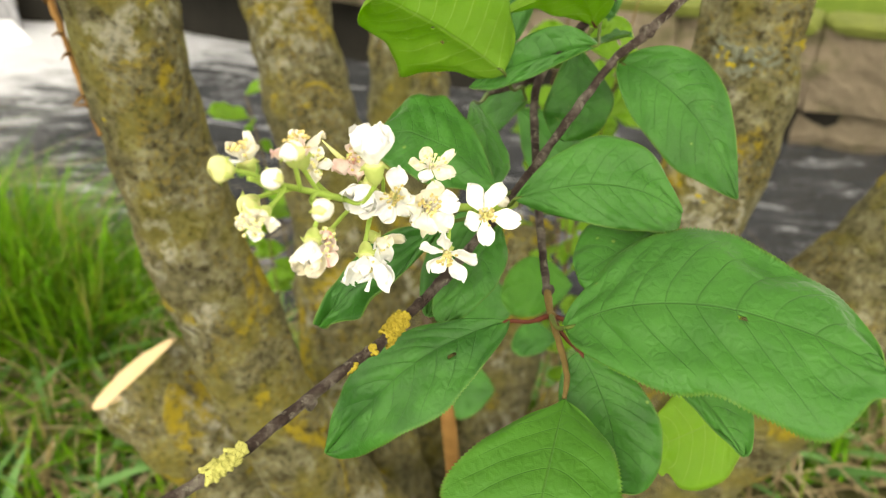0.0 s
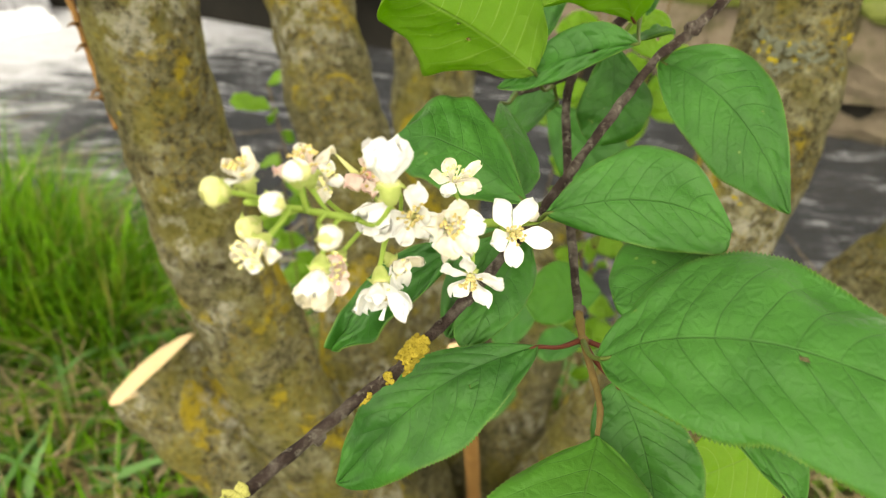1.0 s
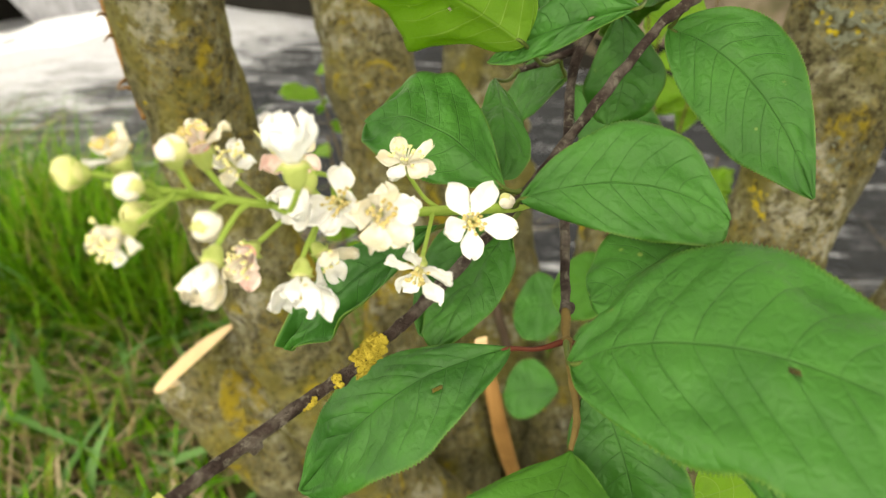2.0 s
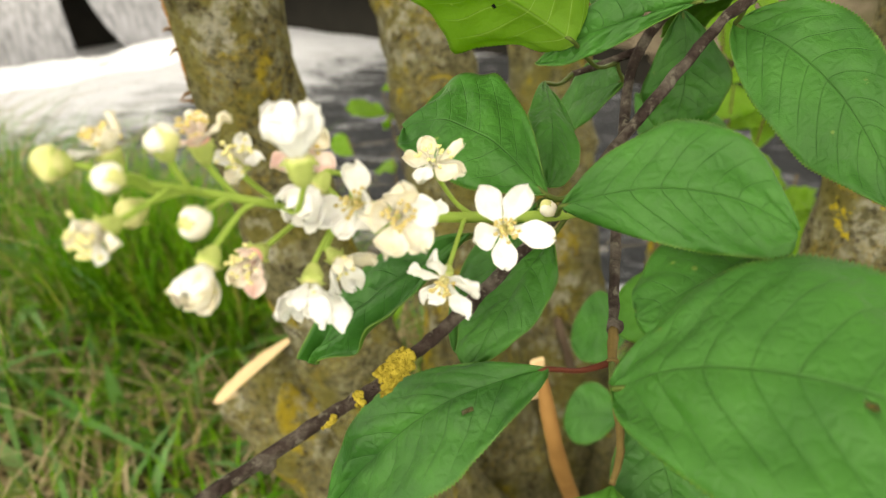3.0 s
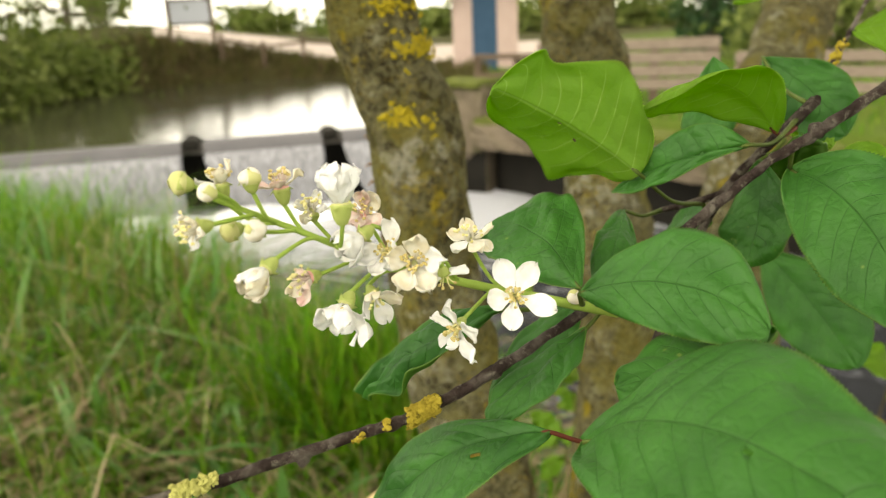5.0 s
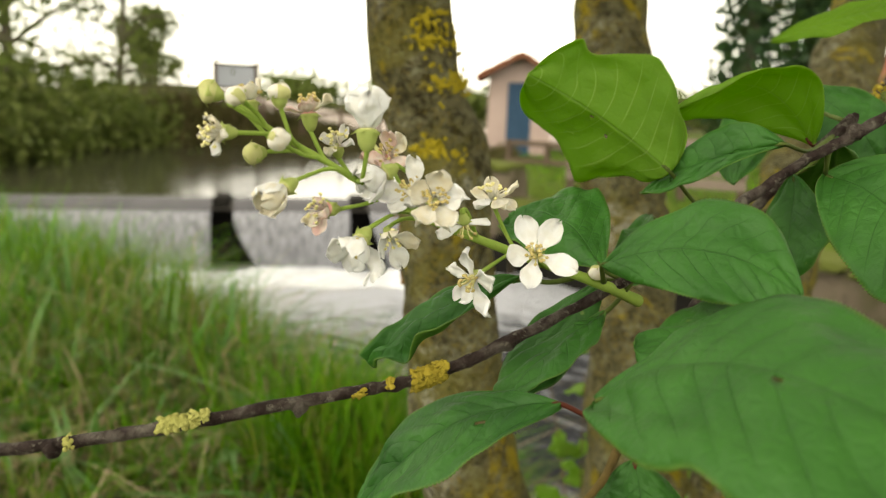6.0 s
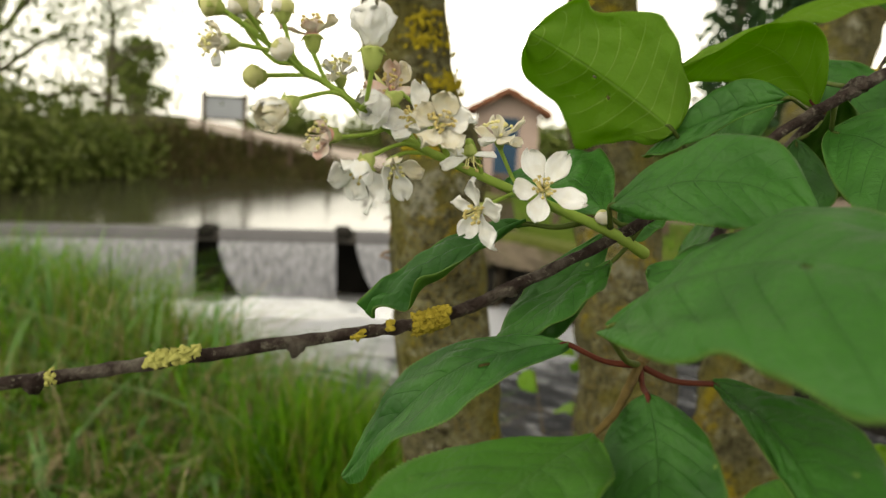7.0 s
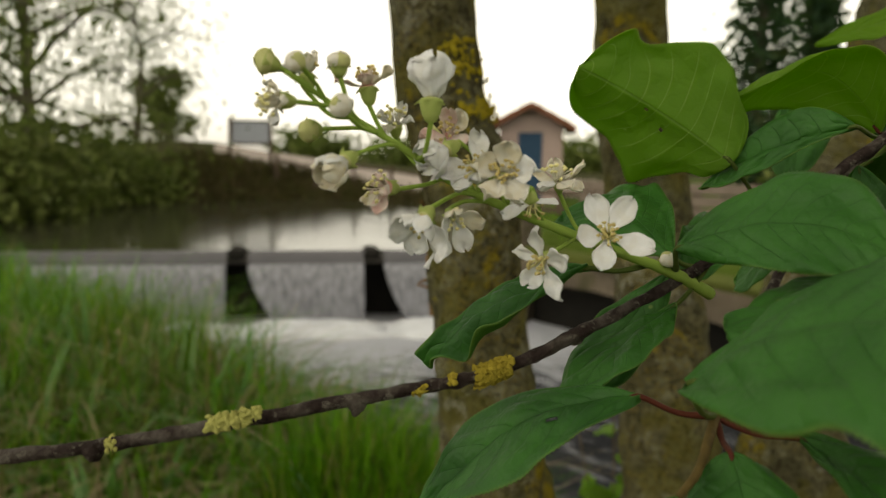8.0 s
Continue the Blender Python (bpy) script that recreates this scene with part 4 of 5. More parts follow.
flower((0.0154, 0.1325, 0.5836), (-0.8, -0.1, 0.42), SMALL, 26, 24, 2.5, "cream", 1.6, 0.6)
flower((0.0115, 0.1420, 0.5888), (-0.2, 1, 0.12), [(60, 3.6, 2.8, 40), (150, 3.0, 2.6, 30), (240, 3.6, 2.8, 25), (320, 3.2, 2.6, 45)], 27, 18, 2.3, "cream", 1.7, 0.5)
flower_bud((0.0554, 0.1930, 0.5572), (0.2, 0.4, 0.8), 3.4, 31)
flower_bud((0.0240, 0.1370, 0.5830), (-0.1, 0.1, 1), 3.9, 32)
flower_bud((0.0106, 0.1437, 0.5796), (-0.7, -0.2, 0.3), 4.2, 33, True)
flower_bud((0.0188, 0.1420, 0.5900), (-0.12, 1, 0.05), 4.2, 34)
flower_bud((0.0177, 0.1340, 0.5893), (-0.4, 0.1, 0.8), 3.6, 35)
flower_bud((0.0098, 0.1352, 0.5899), (-0.9, 0.3, 0.2), 4.2, 36, True)
# a pointed old pistil that sticks out above the fading flowers
pistil = tube(smooth_line([(0.0234, 0.1630, 0.5793), (0.0213, 0.1641, 0.5808), (0.0190, 0.1655, 0.5823)], 4), [0.0006, 0.0004, 0.0001], 8)
part("pistil", mesh_data("pistil", local(pistil[0], BLOOM_AT), pistil[1], GREEN_BUD), bloom, "pale pointed pistil")

# a shed petal strip caught below the flowers
thread = tube(smooth_line([(0.0300, 0.1545, 0.5630), (0.0292, 0.1545, 0.5605), (0.0287, 0.1535, 0.5588), (0.0283, 0.1527, 0.5574)], 5), [0.00045, 0.0003, 0.00028, 0.0005], 7)
part("petal_strip", mesh_data("petal_strip", local(thread[0], BLOOM_AT), thread[1], PETAL), bloom, "withered hanging petal strip")

# ---- the tree's stems behind ----
TREE_AT = (0.05, 0.55, -0.02)
tree = thing("bird_cherry_tree", "many-stemmed bird cherry with lichen-crusted grey-brown bark", "tree", TREE_AT)


def trunk(points, radii, label="", seed=0.0, sides=36, rough=0.16):
    line = smooth_line(points, 12)
    v, f = tube(line, radii, sides, rough, 34)
    return part("trunk", mesh_data("trunk", local(v, TREE_AT), f, BARK), tree, label)


first = trunk([(-0.26, 0.40, 1.7), (-0.168, 0.392, 0.95), (-0.1445, 0.3905, 0.6457), (-0.125, 0.400, 0.560), (-0.1129, 0.3990, 0.4651), (-0.0897, 0.3950, 0.3668), (-0.0512, 0.3990, 0.2421), (0.0, 0.44, 0.1), (0.03, 0.48, -0.08)], [0.012, 0.022, 0.0243, 0.0252, 0.027, 0.0295, 0.032, 0.037, 0.055], "stout leaning stem with yellow lichen")
trunk([(-0.2, 0.66, 1.8), (-0.142, 0.622, 0.95), (-0.1231, 0.6228, 0.6870), (-0.0960, 0.625, 0.5029), (-0.0700, 0.595, 0.4193), (-0.0529, 0.570, 0.3210), (-0.0476, 0.550, 0.2328), (-0.02, 0.53, 0.1), (0.02, 0.52, -0.08)], [0.012, 0.024, 0.028, 0.033, 0.035, 0.037, 0.039, 0.045, 0.06], "upright grey-brown stem")
trunk([(0.10, 1.35, 1.7), (0.036, 1.15, 0.95), (0.0056, 1.05, 0.68), (-0.0100, 0.8116, 0.4676), (-0.0052, 0.7522, 0.3685), (0.0103, 0.6718, 0.2146), (0.03, 0.6, -0.08)], [0.014, 0.032, 0.036, 0.038, 0.04, 0.045, 0.06], "slanting brown stem behind the others")
trunk([(0.36, 0.62, 1.7), (0.25, 0.53, 0.85), (0.2060, 0.4580, 0.545), (0.2000, 0.4370, 0.495), (0.1860, 0.4250, 0.425), (0.1700, 0.43, 0.33), (0.13, 0.47, 0.16), (0.09, 0.52, -0.08)], [0.012, 0.023, 0.028, 0.029, 0.027, 0.030, 0.038, 0.06], "stem leaning away, patched with lichen")
trunk([(0.52, 0.56, 0.52), (0.4200, 0.5300, 0.4200), (0.3550, 0.5150, 0.3250), (0.2900, 0.5100, 0.2000), (0.20, 0.53, 0.07), (0.13, 0.55, -0.08)], [0.036, 0.042, 0.047, 0.052, 0.06, 0.07], "thick low stem with golden lichen")
trunk([(0.1180, 0.6662, 0.2880), (0.112, 0.63, 0.20), (0.09, 0.58, 0.08), (0.07, 0.55, -0.08)], [0.024, 0.028, 0.034, 0.05], "short sawn stem with golden lichen", sides=24)
STUB = [(-0.1765, 0.4331, 0.2835), (-0.1312, 0.4207, 0.2370), (-0.0829, 0.4267, 0.1746), (-0.02, 0.46, 0.03), (0.02, 0.49, -0.08)]
stub = trunk(STUB, [0.036, 0.037, 0.039, 0.045, 0.06], "sawn-off limb with yellow lichen")
axis = (V(STUB[0]) - V(STUB[1])).normalized()
slant = (axis + V((0.14, -0.09, 0.06))).normalized()
cut = ball(V(STUB[0]) + axis * 0.002 - V(TREE_AT), 0.0345, 0.0345, 0.004, 6, 36, slant, 0.12, 60)
part("cut_face", mesh_data("cut_face", *cut, CUT), stub, "pale fresh saw cut")


# torn reddish strip of bark with a few short spurs on the first stem
torn = [tube(smooth_line([(-0.1711, 0.4249, 0.5617), (-0.1640, 0.4148, 0.5446), (-0.1578, 0.4081, 0.5295), (-0.1482, 0.3965, 0.5100), (-0.1434, 0.3916, 0.4978), (-0.1395, 0.3872, 0.4864)], 6), [0.001, 0.0018, 0.0016, 0.0018, 0.0012], 8, 0.5, 260)]
for a, b in [((-0.1664, 0.4154, 0.5458), (-0.1670, 0.4107, 0.5495)), ((-0.1588, 0.4075, 0.5325), (-0.1600, 0.4009, 0.5330)), ((-0.1544, 0.4025, 0.5240), (-0.1550, 0.3948, 0.5228)), ((-0.1455, 0.3917, 0.5058), (-0.1478, 0.3832, 0.5034)), ((-0.1424, 0.3889, 0.5010), (-0.1467, 0.3833, 0.5034))]:
    torn.append(tube([V(a), V(a).lerp(V(b), 0.5) + V((0, 0, 0.001)), V(b)], [0.0012, 0.0008, 0.0003], 6))
strip = join(*torn)
part("bark_strip", mesh_data("bark_strip", local(strip[0], TREE_AT), strip[1], RUST_WOOD), first, "torn reddish bark strip")


def crust(on, radius, patches, mat, size, seed, parent, label):
    """Lichen crusts: clumps of thin overlapping lobes on the side of a stem."""
    rnd = random.Random(seed)
    line = smooth_line(on, 10)
    for t0, a0, long_, wide_, count in patches:
        pieces = []
        for _ in range(int(count * 2.8)):
            t = min(max(rnd.gauss(t0, long_), 0.01), 0.985) * (len(line) - 1)
            i = int(t)
            p = line[i].lerp(line[i + 1], t - i)
            a = radians(a0) + rnd.gauss(0, wide_)
            d = V((math.cos(a), math.sin(a), 0)).normalized()
            r = 0.85 * size * rnd.uniform(0.35, 1.2)
            pieces.append(ball(p + d * radius * rnd.uniform(0.98, 1.03) - V(TREE_AT), r, r * rnd.uniform(0.5, 1.3), r * 0.3, 4, 7, (d + V((rnd.uniform(-1, 1), rnd.uniform(-1, 1), rnd.uniform(-1, 1))) * 0.45).normalized(), 1.1, 420))
        tagged(part("lichen_patch", mesh_data("lichen_patch", *join(*pieces), mat), parent, label), kind="stuff")


LINE_1 = [(-0.1445, 0.3905, 0.6457), (-0.125, 0.400, 0.560), (-0.1129, 0.3990, 0.4651), (-0.0897, 0.3950, 0.3668), (-0.0512, 0.3990, 0.2421)]
crust(LINE_1, 0.0234, [(0.05, -50, 0.02, 0.5, 60), (0.13, -20, 0.012, 0.4, 50), (0.24, -70, 0.010, 0.45, 70), (0.30, -10, 0.02, 0.3, 50), (0.405, -75, 0.006, 0.35, 60), (0.41, -150, 0.005, 0.3, 24),
                       (0.57, -30, 0.012, 0.25, 40), (0.75, -15, 0.02, 0.3, 70), (0.86, -40, 0.025, 0.35, 80), (0.95, -20, 0.02, 0.4, 60)], TRUNK_LICHEN, 0.0021, 50, first, "ochre lichen crust")
LINE_S = [(-0.1765, 0.4331, 0.2835), (-0.1312, 0.4207, 0.2370), (-0.0829, 0.4267, 0.1746)]
crust(LINE_S, 0.0355, [(0.25, -20, 0.06, 0.35, 90), (0.55, -10, 0.1, 0.4, 110), (0.8, -40, 0.1, 0.4, 90)], TRUNK_LICHEN, 0.0025, 51, stub, "ochre lichen crust")
LINE_4 = [(0.2060, 0.4580, 0.545), (0.2000, 0.4370, 0.495), (0.1860, 0.4250, 0.425), (0.1700, 0.43, 0.33)]
crust(LINE_4, 0.0265, [(0.02, -90, 0.05, 0.5, 60), (0.2, -150, 0.04, 0.3, 60), (0.55, -140, 0.04, 0.4, 60)], TRUNK_LICHEN, 0.0022, 52, tree.children[3], "ochre lichen crust")
crust(LINE_4, 0.0268, [(0.12, -115, 0.05, 0.5, 60), (0.36, -120, 0.05, 0.45, 60), (0.8, -110, 0.06, 0.5, 50)], GREY_LICHEN, 0.0026, 55, tree.children[3], "grey-green leafy lichen")
LINE_5 = [(0.4200, 0.5300, 0.4200), (0.3550, 0.5150, 0.3250), (0.2900, 0.5100, 0.2000)]
crust(LINE_5, 0.043, [(0.05, -110, 0.08, 0.4, 110), (0.35, -120, 0.07, 0.4, 100), (0.7, -100, 0.1, 0.4, 70)], TRUNK_LICHEN, 0.003, 53, tree.children[4], "ochre lichen crust")
LINE_6 = [(0.1180, 0.6662, 0.2880), (0.112, 0.63, 0.20)]
crust(LINE_6, 0.0235, [(0.1, -90, 0.1, 1.5, 120)], TRUNK_LICHEN, 0.003, 54, tree.children[5], "ochre lichen crust")


def stick(name, points, radii, mat, label):
    at = points[-1]
    ob = tagged(new(name, mesh_data(name, *(lambda v, f: (local(v, at), f))(*tube(smooth_line(points, 6), radii, 12, 0.12, 60)), mat)), label, "stick")
    ob.location = at
    return ob


STICK = [(0.0365, 0.3374, 0.3998), (0.0467, 0.3331, 0.3441), (0.055, 0.47, 0.12), (0.06, 0.50, -0.03)]
broken = stick("broken_stick", STICK, [0.0028, 0.0042, 0.0055, 0.007], RUST_WOOD, "orange-brown barkless stick with a pale splintered end")
chip = box((0, 0, 0), (0.007, 0.0024, 0.024), 0.6, 0.0011)
part("split_face", mesh_data("split_face", [V(p) + V(STICK[0]) - V(STICK[-1]) + V((-0.0005, -0.0036, -0.006)) for p in chip[0]], chip[1], CUT, smooth=False), broken, "pale split wood")
stick("dead_stick", [(0.0200, 0.6000, 0.2300), (0.0400, 0.6200, 0.1200), (0.05, 0.66, -0.05)], [0.004, 0.005, 0.006], DARK_WOOD, "thin dark dead stick among the stems")


# ---- small green sprouts among the stems ----
def sprout(at, top, leaves, size, seed, label):
    """A young shoot: a few thin stems from one foot, with toothed leaves set round them."""
    rnd = random.Random(seed)
    ob = thing("sprout", label, "seedling", at, "sprouts by the water")
    rise = V(top) - V(at)
    lines = []
    for k in range(3):
        end = rise * rnd.uniform(0.72, 1.05) + V((rnd.uniform(-1, 1), rnd.uniform(-1, 1), 0)) * 0.07 * (k > 0)
        line = smooth_line([V((0, 0, 0)), end * 0.5 + V((rnd.uniform(-0.02, 0.02), 0.01, 0)), end], 8)
        lines.append(line)
        part("stem", mesh_data("stem", *tube(line, [0.0012, 0.0006], 7), TAN_STALK), ob)
    for k in range(leaves):
        line = lines[k % 3]
        b = line[min(int((0.4 + 0.6 * rnd.random()) * len(line)), len(line) - 1)]
        a = k * 2.4 + rnd.uniform(-0.6, 0.6)
        d = V((math.cos(a), 0.5 * math.sin(a), rnd.uniform(-0.6, 0.6))).normalized()
        w = d.cross(V((rnd.uniform(-0.6, 0.6), -0.6, rnd.uniform(0.3, 1.0)))).normalized()
        n = size * rnd.uniform(0.7, 1.4)
        m = b + d * n * 0.5 + V((0, 0, n * 0.1))
        part("leaf", leaf_mesh(b + d * n * 0.06, b + d * n, m, m + w * n * 0.26, m - w * n * 0.26, teeth=12, cols=3, fat=0.75, tip_fat=0.95, seed=seed + k, mats=(YOUNG, YOUNG_UNDER), wave=0.002), ob)
    return ob


sprout((-0.13, 0.72, -0.02), (-0.165, 0.715, 0.44), 26, 0.034, 1, "bright green sprout with fresh leaves among the stems")
sprout((-0.04, 0.75, -0.03), (-0.055, 0.72, 0.31), 20, 0.032, 2, "bright green sprout low among the stems")
sprout((0.30, 0.78, -0.05), (0.26, 0.76, 0.33), 17, 0.034, 3, "small bright green sprout by the bank")
sprout((0.42, 0.80, -0.05), (0.36, 0.70, 0.24), 18, 0.034, 4, "small bright green sprout by the bank")
sprout((0.12, 0.85, -0.08), (0.135, 0.80, 0.40), 18, 0.034, 5, "green sprout behind the stems")
sprout((0.14, 0.62, -0.03), (0.165, 0.55, 0.56), 24, 0.034, 6, "leafy young shoot rising behind the branch")
sprout((0.19, 0.66, -0.03), (0.125, 0.62, 0.63), 22, 0.034, 7, "leafy young shoot rising behind the branch")

# ---- ground, stream and pond ----
CREST, LOW = -0.57, -1.37
POND_EDGE = [(-8.2, 4.05), (-11, 5.0), (-15, 7.2), (-15.2, 9.5), (-13.0, 13.0), (-9.8, 14.2), (-8.2, 12.3), (-6.2, 9.6), (-4.55, 7.7)]
STREAM_EDGE = [(-8.2, 4.05), (-3.2, 2.45), (0, 1.65), (6, 1.3), (14, 0.4), (60, -6), (60, -3.2), (14, 2.6), (8, 3.7), (2.5, 5.15), (-4.2, 7.75), (-4.55, 7.7)]


def signed_distance(x, y, poly):
    """Distance to a closed outline, negative inside."""
    d = np.full(x.shape, 1e9)
    inside = np.zeros(x.shape, bool)
    for (ax, ay), (bx, by) in zip(poly, poly[1:] + poly[:1]):
        ux, uy = bx - ax, by - ay
        t = np.clip(((x - ax) * ux + (y - ay) * uy) / (ux * ux + uy * uy), 0, 1)
        d = np.minimum(d, np.hypot(x - ax - t * ux, y - ay - t * uy))
        cross = ((ay > y) != (by > y)) & (x < (bx - ax) * (y - ay) / (by - ay + 1e-12) + ax)
        inside ^= cross
    return np.where(inside, -d, d)


def ease(t):
    t = np.clip(t, 0, 1)
    return t * t * (3 - 2 * t)


def lane_low(round_):
    """Height of the lane's near edge by direction."""
    return np.clip(0.05 + 0.06 * (np.asarray(round_) - 43.8), -0.4, 0.6)


def ground_height(x, y):
    x, y = np.asarray(x, float), np.asarray(y, float)
    pond, stream = signed_distance(x, y, POND_EDGE), signed_distance(x, y, STREAM_EDGE)
    round_ = np.degrees(np.arctan2(-x, y))
    far = np.hypot(x, y)
    near_side = np.where(x > -1, 0.0, np.maximum(-0.42, 0.055 * (x + 1)))
    dike = -0.4 + (lane_low(round_) + 0.37) * ease((far - 14) / 4) + 0.11 * np.clip(far - 19.6, 0, 3.4)
    beyond = np.where(x < -4.3, dike, -0.48)
    side = ease((y - (3.0 - 0.55 * np.minimum(x, 9))) / 1.5)
    side = np.where(x < -8, ease((y + 0.45 * x - 1.4) / 3), side)
    land = near_side * (1 - side) + beyond * side
    wide = np.where(side > 0.5, np.where(x < -4.4, 1.6, 0.12), 0.95)
    water = np.minimum(pond, stream)
    behind = (x + 6.75) * 0.7071 - (y - 5.5) * 0.7071
    bed = np.where((pond < stream) & (behind < -1.6), CREST - 0.5, LOW - 0.35)
    start = np.where((side > 0.5) & (x > -4.5), -0.5, 0.25)
    wide = np.where((side > 0.5) & (x > -4.5), 0.8, wide)
    h = bed + (land - bed) * ease((water + start) / (wide + start))
    return h + 0.02 * np.sin(3.1 * x + 1.3) * np.cos(2.7 * y) * (far > 0.6) * (water > 0.3)


def spread(n, reach, close):
    t = np.linspace(-1, 1, n)
    return np.sinh(t * math.asinh(reach / close)) * close


gx, gy = spread(231, 900, 1.2) - 1.0, spread(231, 900, 1.2) + 1.5
X, Y = np.meshgrid(gx, gy)
Z = ground_height(X, Y)
n = len(gx)
ground = new("ground", mesh_data("ground", np.stack([X.ravel(), Y.ravel(), Z.ravel()], 1).tolist(), [(r * n + c, r * n + c + 1, (r + 1) * n + c + 1, (r + 1) * n + c) for r in range(n - 1) for c in range(n - 1)], GROUND))
tagged(ground, "grassy bank sloping to a stream and pond", "ground", kind="structure")


def sheet(name, outline, z, mat, label, step=0.4):
    """A level water surface over an outline, cut to a fine grid with small waves."""
    xs, ys = [p[0] for p in outline], [p[1] for p in outline]
    ax = np.arange(max(min(xs), -18) - 1, min(max(xs), 40) + 1, step)
    ay = np.arange(max(min(ys), -6) - 1, max(ys) + 1, step)
    gx_, gy_ = np.meshgrid(ax, ay)
    d = signed_distance(gx_, gy_, outline)
    if mat is POND:
        past = np.maximum((gx_ + 6.75) * 0.7071 - (gy_ - 5.5) * 0.7071 + 0.15, 0)
        gx_, gy_ = gx_ - past * 0.7071, gy_ + past * 0.7071
    w = z + 0.012 * np.sin(gx_ * 5.3 + gy_ * 2.1) * np.cos(gy_ * 4.7 - gx_) * (mat is STREAM)
    k = len(ax)
    faces = [(r * k + c, r * k + c + 1, (r + 1) * k + c + 1, (r + 1) * k + c) for r in range(len(ay) - 1) for c in range(k - 1) if d[r:r + 2, c:c + 2].min() < 0.35]
    return tagged(new(name, mesh_data(name, np.stack([gx_.ravel(), gy_.ravel(), w.ravel()], 1).tolist(), faces, mat)), label, "water", kind="structure")


sheet("pond_water", [(-8.9, 3.75), *POND_EDGE[1:-1], (-4.9, 8.0), (-8.2, 4.7)][:-1], CREST + 0.02, POND, "still dark pond reflecting the white sky", 0.5)
sheet("stream_water", STREAM_EDGE, LOW, STREAM, "quick dark stream flecked with white foam and painted sky gleam", 0.25)


def blades(name, spots, mat, low, high, width, lean, seed, label, category, bits=4):
    """Grass: many narrow bent blades in one mesh."""
    rnd = np.random.RandomState(seed)
    k = len(spots)
    x, y = spots[:, 0], spots[:, 1]
    z = ground_height(x, y) - 0.01
    a, h = rnd.uniform(0, 6.283, k), rnd.uniform(low, high, k) * rnd.uniform(0.7, 1.15, k) * np.clip((np.hypot(x - 0.08, y - 0.05) - 0.25) / 1.7, 0.15, 1)
    b, w = np.abs(rnd.normal(0, lean, k)) + 0.1, width * rnd.uniform(0.6, 1.3, k)
    dx, dy = np.cos(a), np.sin(a)
    verts = np.zeros((k, bits * 2 + 1, 3))
    for i in range(bits + 1):
        t = i / bits
        out, up = h * b * t * t, h * t * (1 - 0.25 * b * t)
        cx, cy, cz = x + dx * out, y + dy * out, z + up
        if i == bits:
            verts[:, -1] = np.stack([cx, cy, cz], 1)
        else:
            ww = w * (1 - t) ** 0.6 / 2
            verts[:, 2 * i] = np.stack([cx - dy * ww, cy + dx * ww, cz], 1)
            verts[:, 2 * i + 1] = np.stack([cx + dy * ww, cy - dx * ww, cz], 1)
    m = bits * 2 + 1
    faces = []
    for j in range(k):
        o = j * m
        faces += [(o + 2 * i, o + 2 * i + 1, o + 2 * i + 3, o + 2 * i + 2) for i in range(bits - 1)]
        faces.append((o + 2 * bits - 2, o + 2 * bits - 1, o + 2 * bits))
    return tagged(new(name, mesh_data(name, verts.reshape(-1, 3).tolist(), faces, mat)), label, category, kind="stuff")


def scatter(count, x0, x1, y0, y1, seed, keep):
    rnd = np.random.RandomState(seed)
    p = np.stack([rnd.uniform(x0, x1, count), rnd.uniform(y0, y1, count)], 1)
    return p[keep(p[:, 0], p[:, 1])]


def near_bank(x, y):
    """The grassy strip this side of the water, clear of the camera and the stems."""
    clear = (np.hypot(x - 0.08, y - 0.05) > 0.36) & ~((np.abs(x - 0.07) < 0.3) & (np.abs(y - 0.52) < 0.2))
    clump = np.sin(x * 4.1 + 1.0) * np.sin(y * 5.3 + x * 2) > -0.95
    return clear & clump & (signed_distance(x, y, STREAM_EDGE) > 0.12) & ((x < 0.02) | (y > 0.62))


blades("grass", scatter(46000, -2.2, 0.9, 0.12, 2.6, 3, near_bank), GRASS, 0.16, 0.42, 0.0055, 0.8, 4, "tall fresh green grass on the bank", "grass")
blades("grass", scatter(22000, -8.5, -1.6, 0.2, 5.0, 5, near_bank), GRASS, 0.2, 0.42, 0.010, 0.6, 6, "tall fresh green grass on the bank", "grass", 3)
blades("dry_grass", scatter(13000, -1.6, 0.9, 0.12, 1.1, 7, near_bank), DRY, 0.1, 0.4, 0.006, 1.8, 8, "dry tan grass lying between the green blades", "grass")
blades("grass", scatter(2500, -0.68, -0.38, 0.72, 1.06, 23, near_bank), GRASS, 0.36, 0.54, 0.0055, 0.5, 24, "tall tuft of fresh green grass at the water's edge", "grass")
blades("weed_leaves", scatter(5200, -2.4, 0.9, 0.12, 2.2, 17, near_bank), WEED, 0.12, 0.4, 0.02, 1.1, 18, "broad soft weed leaves among the grass", "weeds")



def behind_bank(x, y):
    """The rest of the bank, behind and beside the camera."""
    return (np.hypot(x - 0.08, y - 0.05) > 0.5) & ((y < 0.1) | (x > 0.95)) & (signed_distance(x, y, STREAM_EDGE) > 0.15)


blades("grass", scatter(30000, -6.0, 6.0, -4.0, 1.4, 13, behind_bank), GRASS, 0.14, 0.34, 0.012, 0.9, 14, "fresh green grass on the bank", "grass", 3)


def dike_side(x, y):
    d = signed_distance(x, y, POND_EDGE)
    return (d > 0.1) & (d < 1.5) & (y > 8.2 + 0.15 * (x + 12)) & (x < -6.8)


blades("reeds", scatter(70000, -18, -6, 6, 18, 9, dike_side), REED, 0.15, 0.36, 0.05, 0.35, 10, "brown dead reeds along the far shore", "reeds", 3)
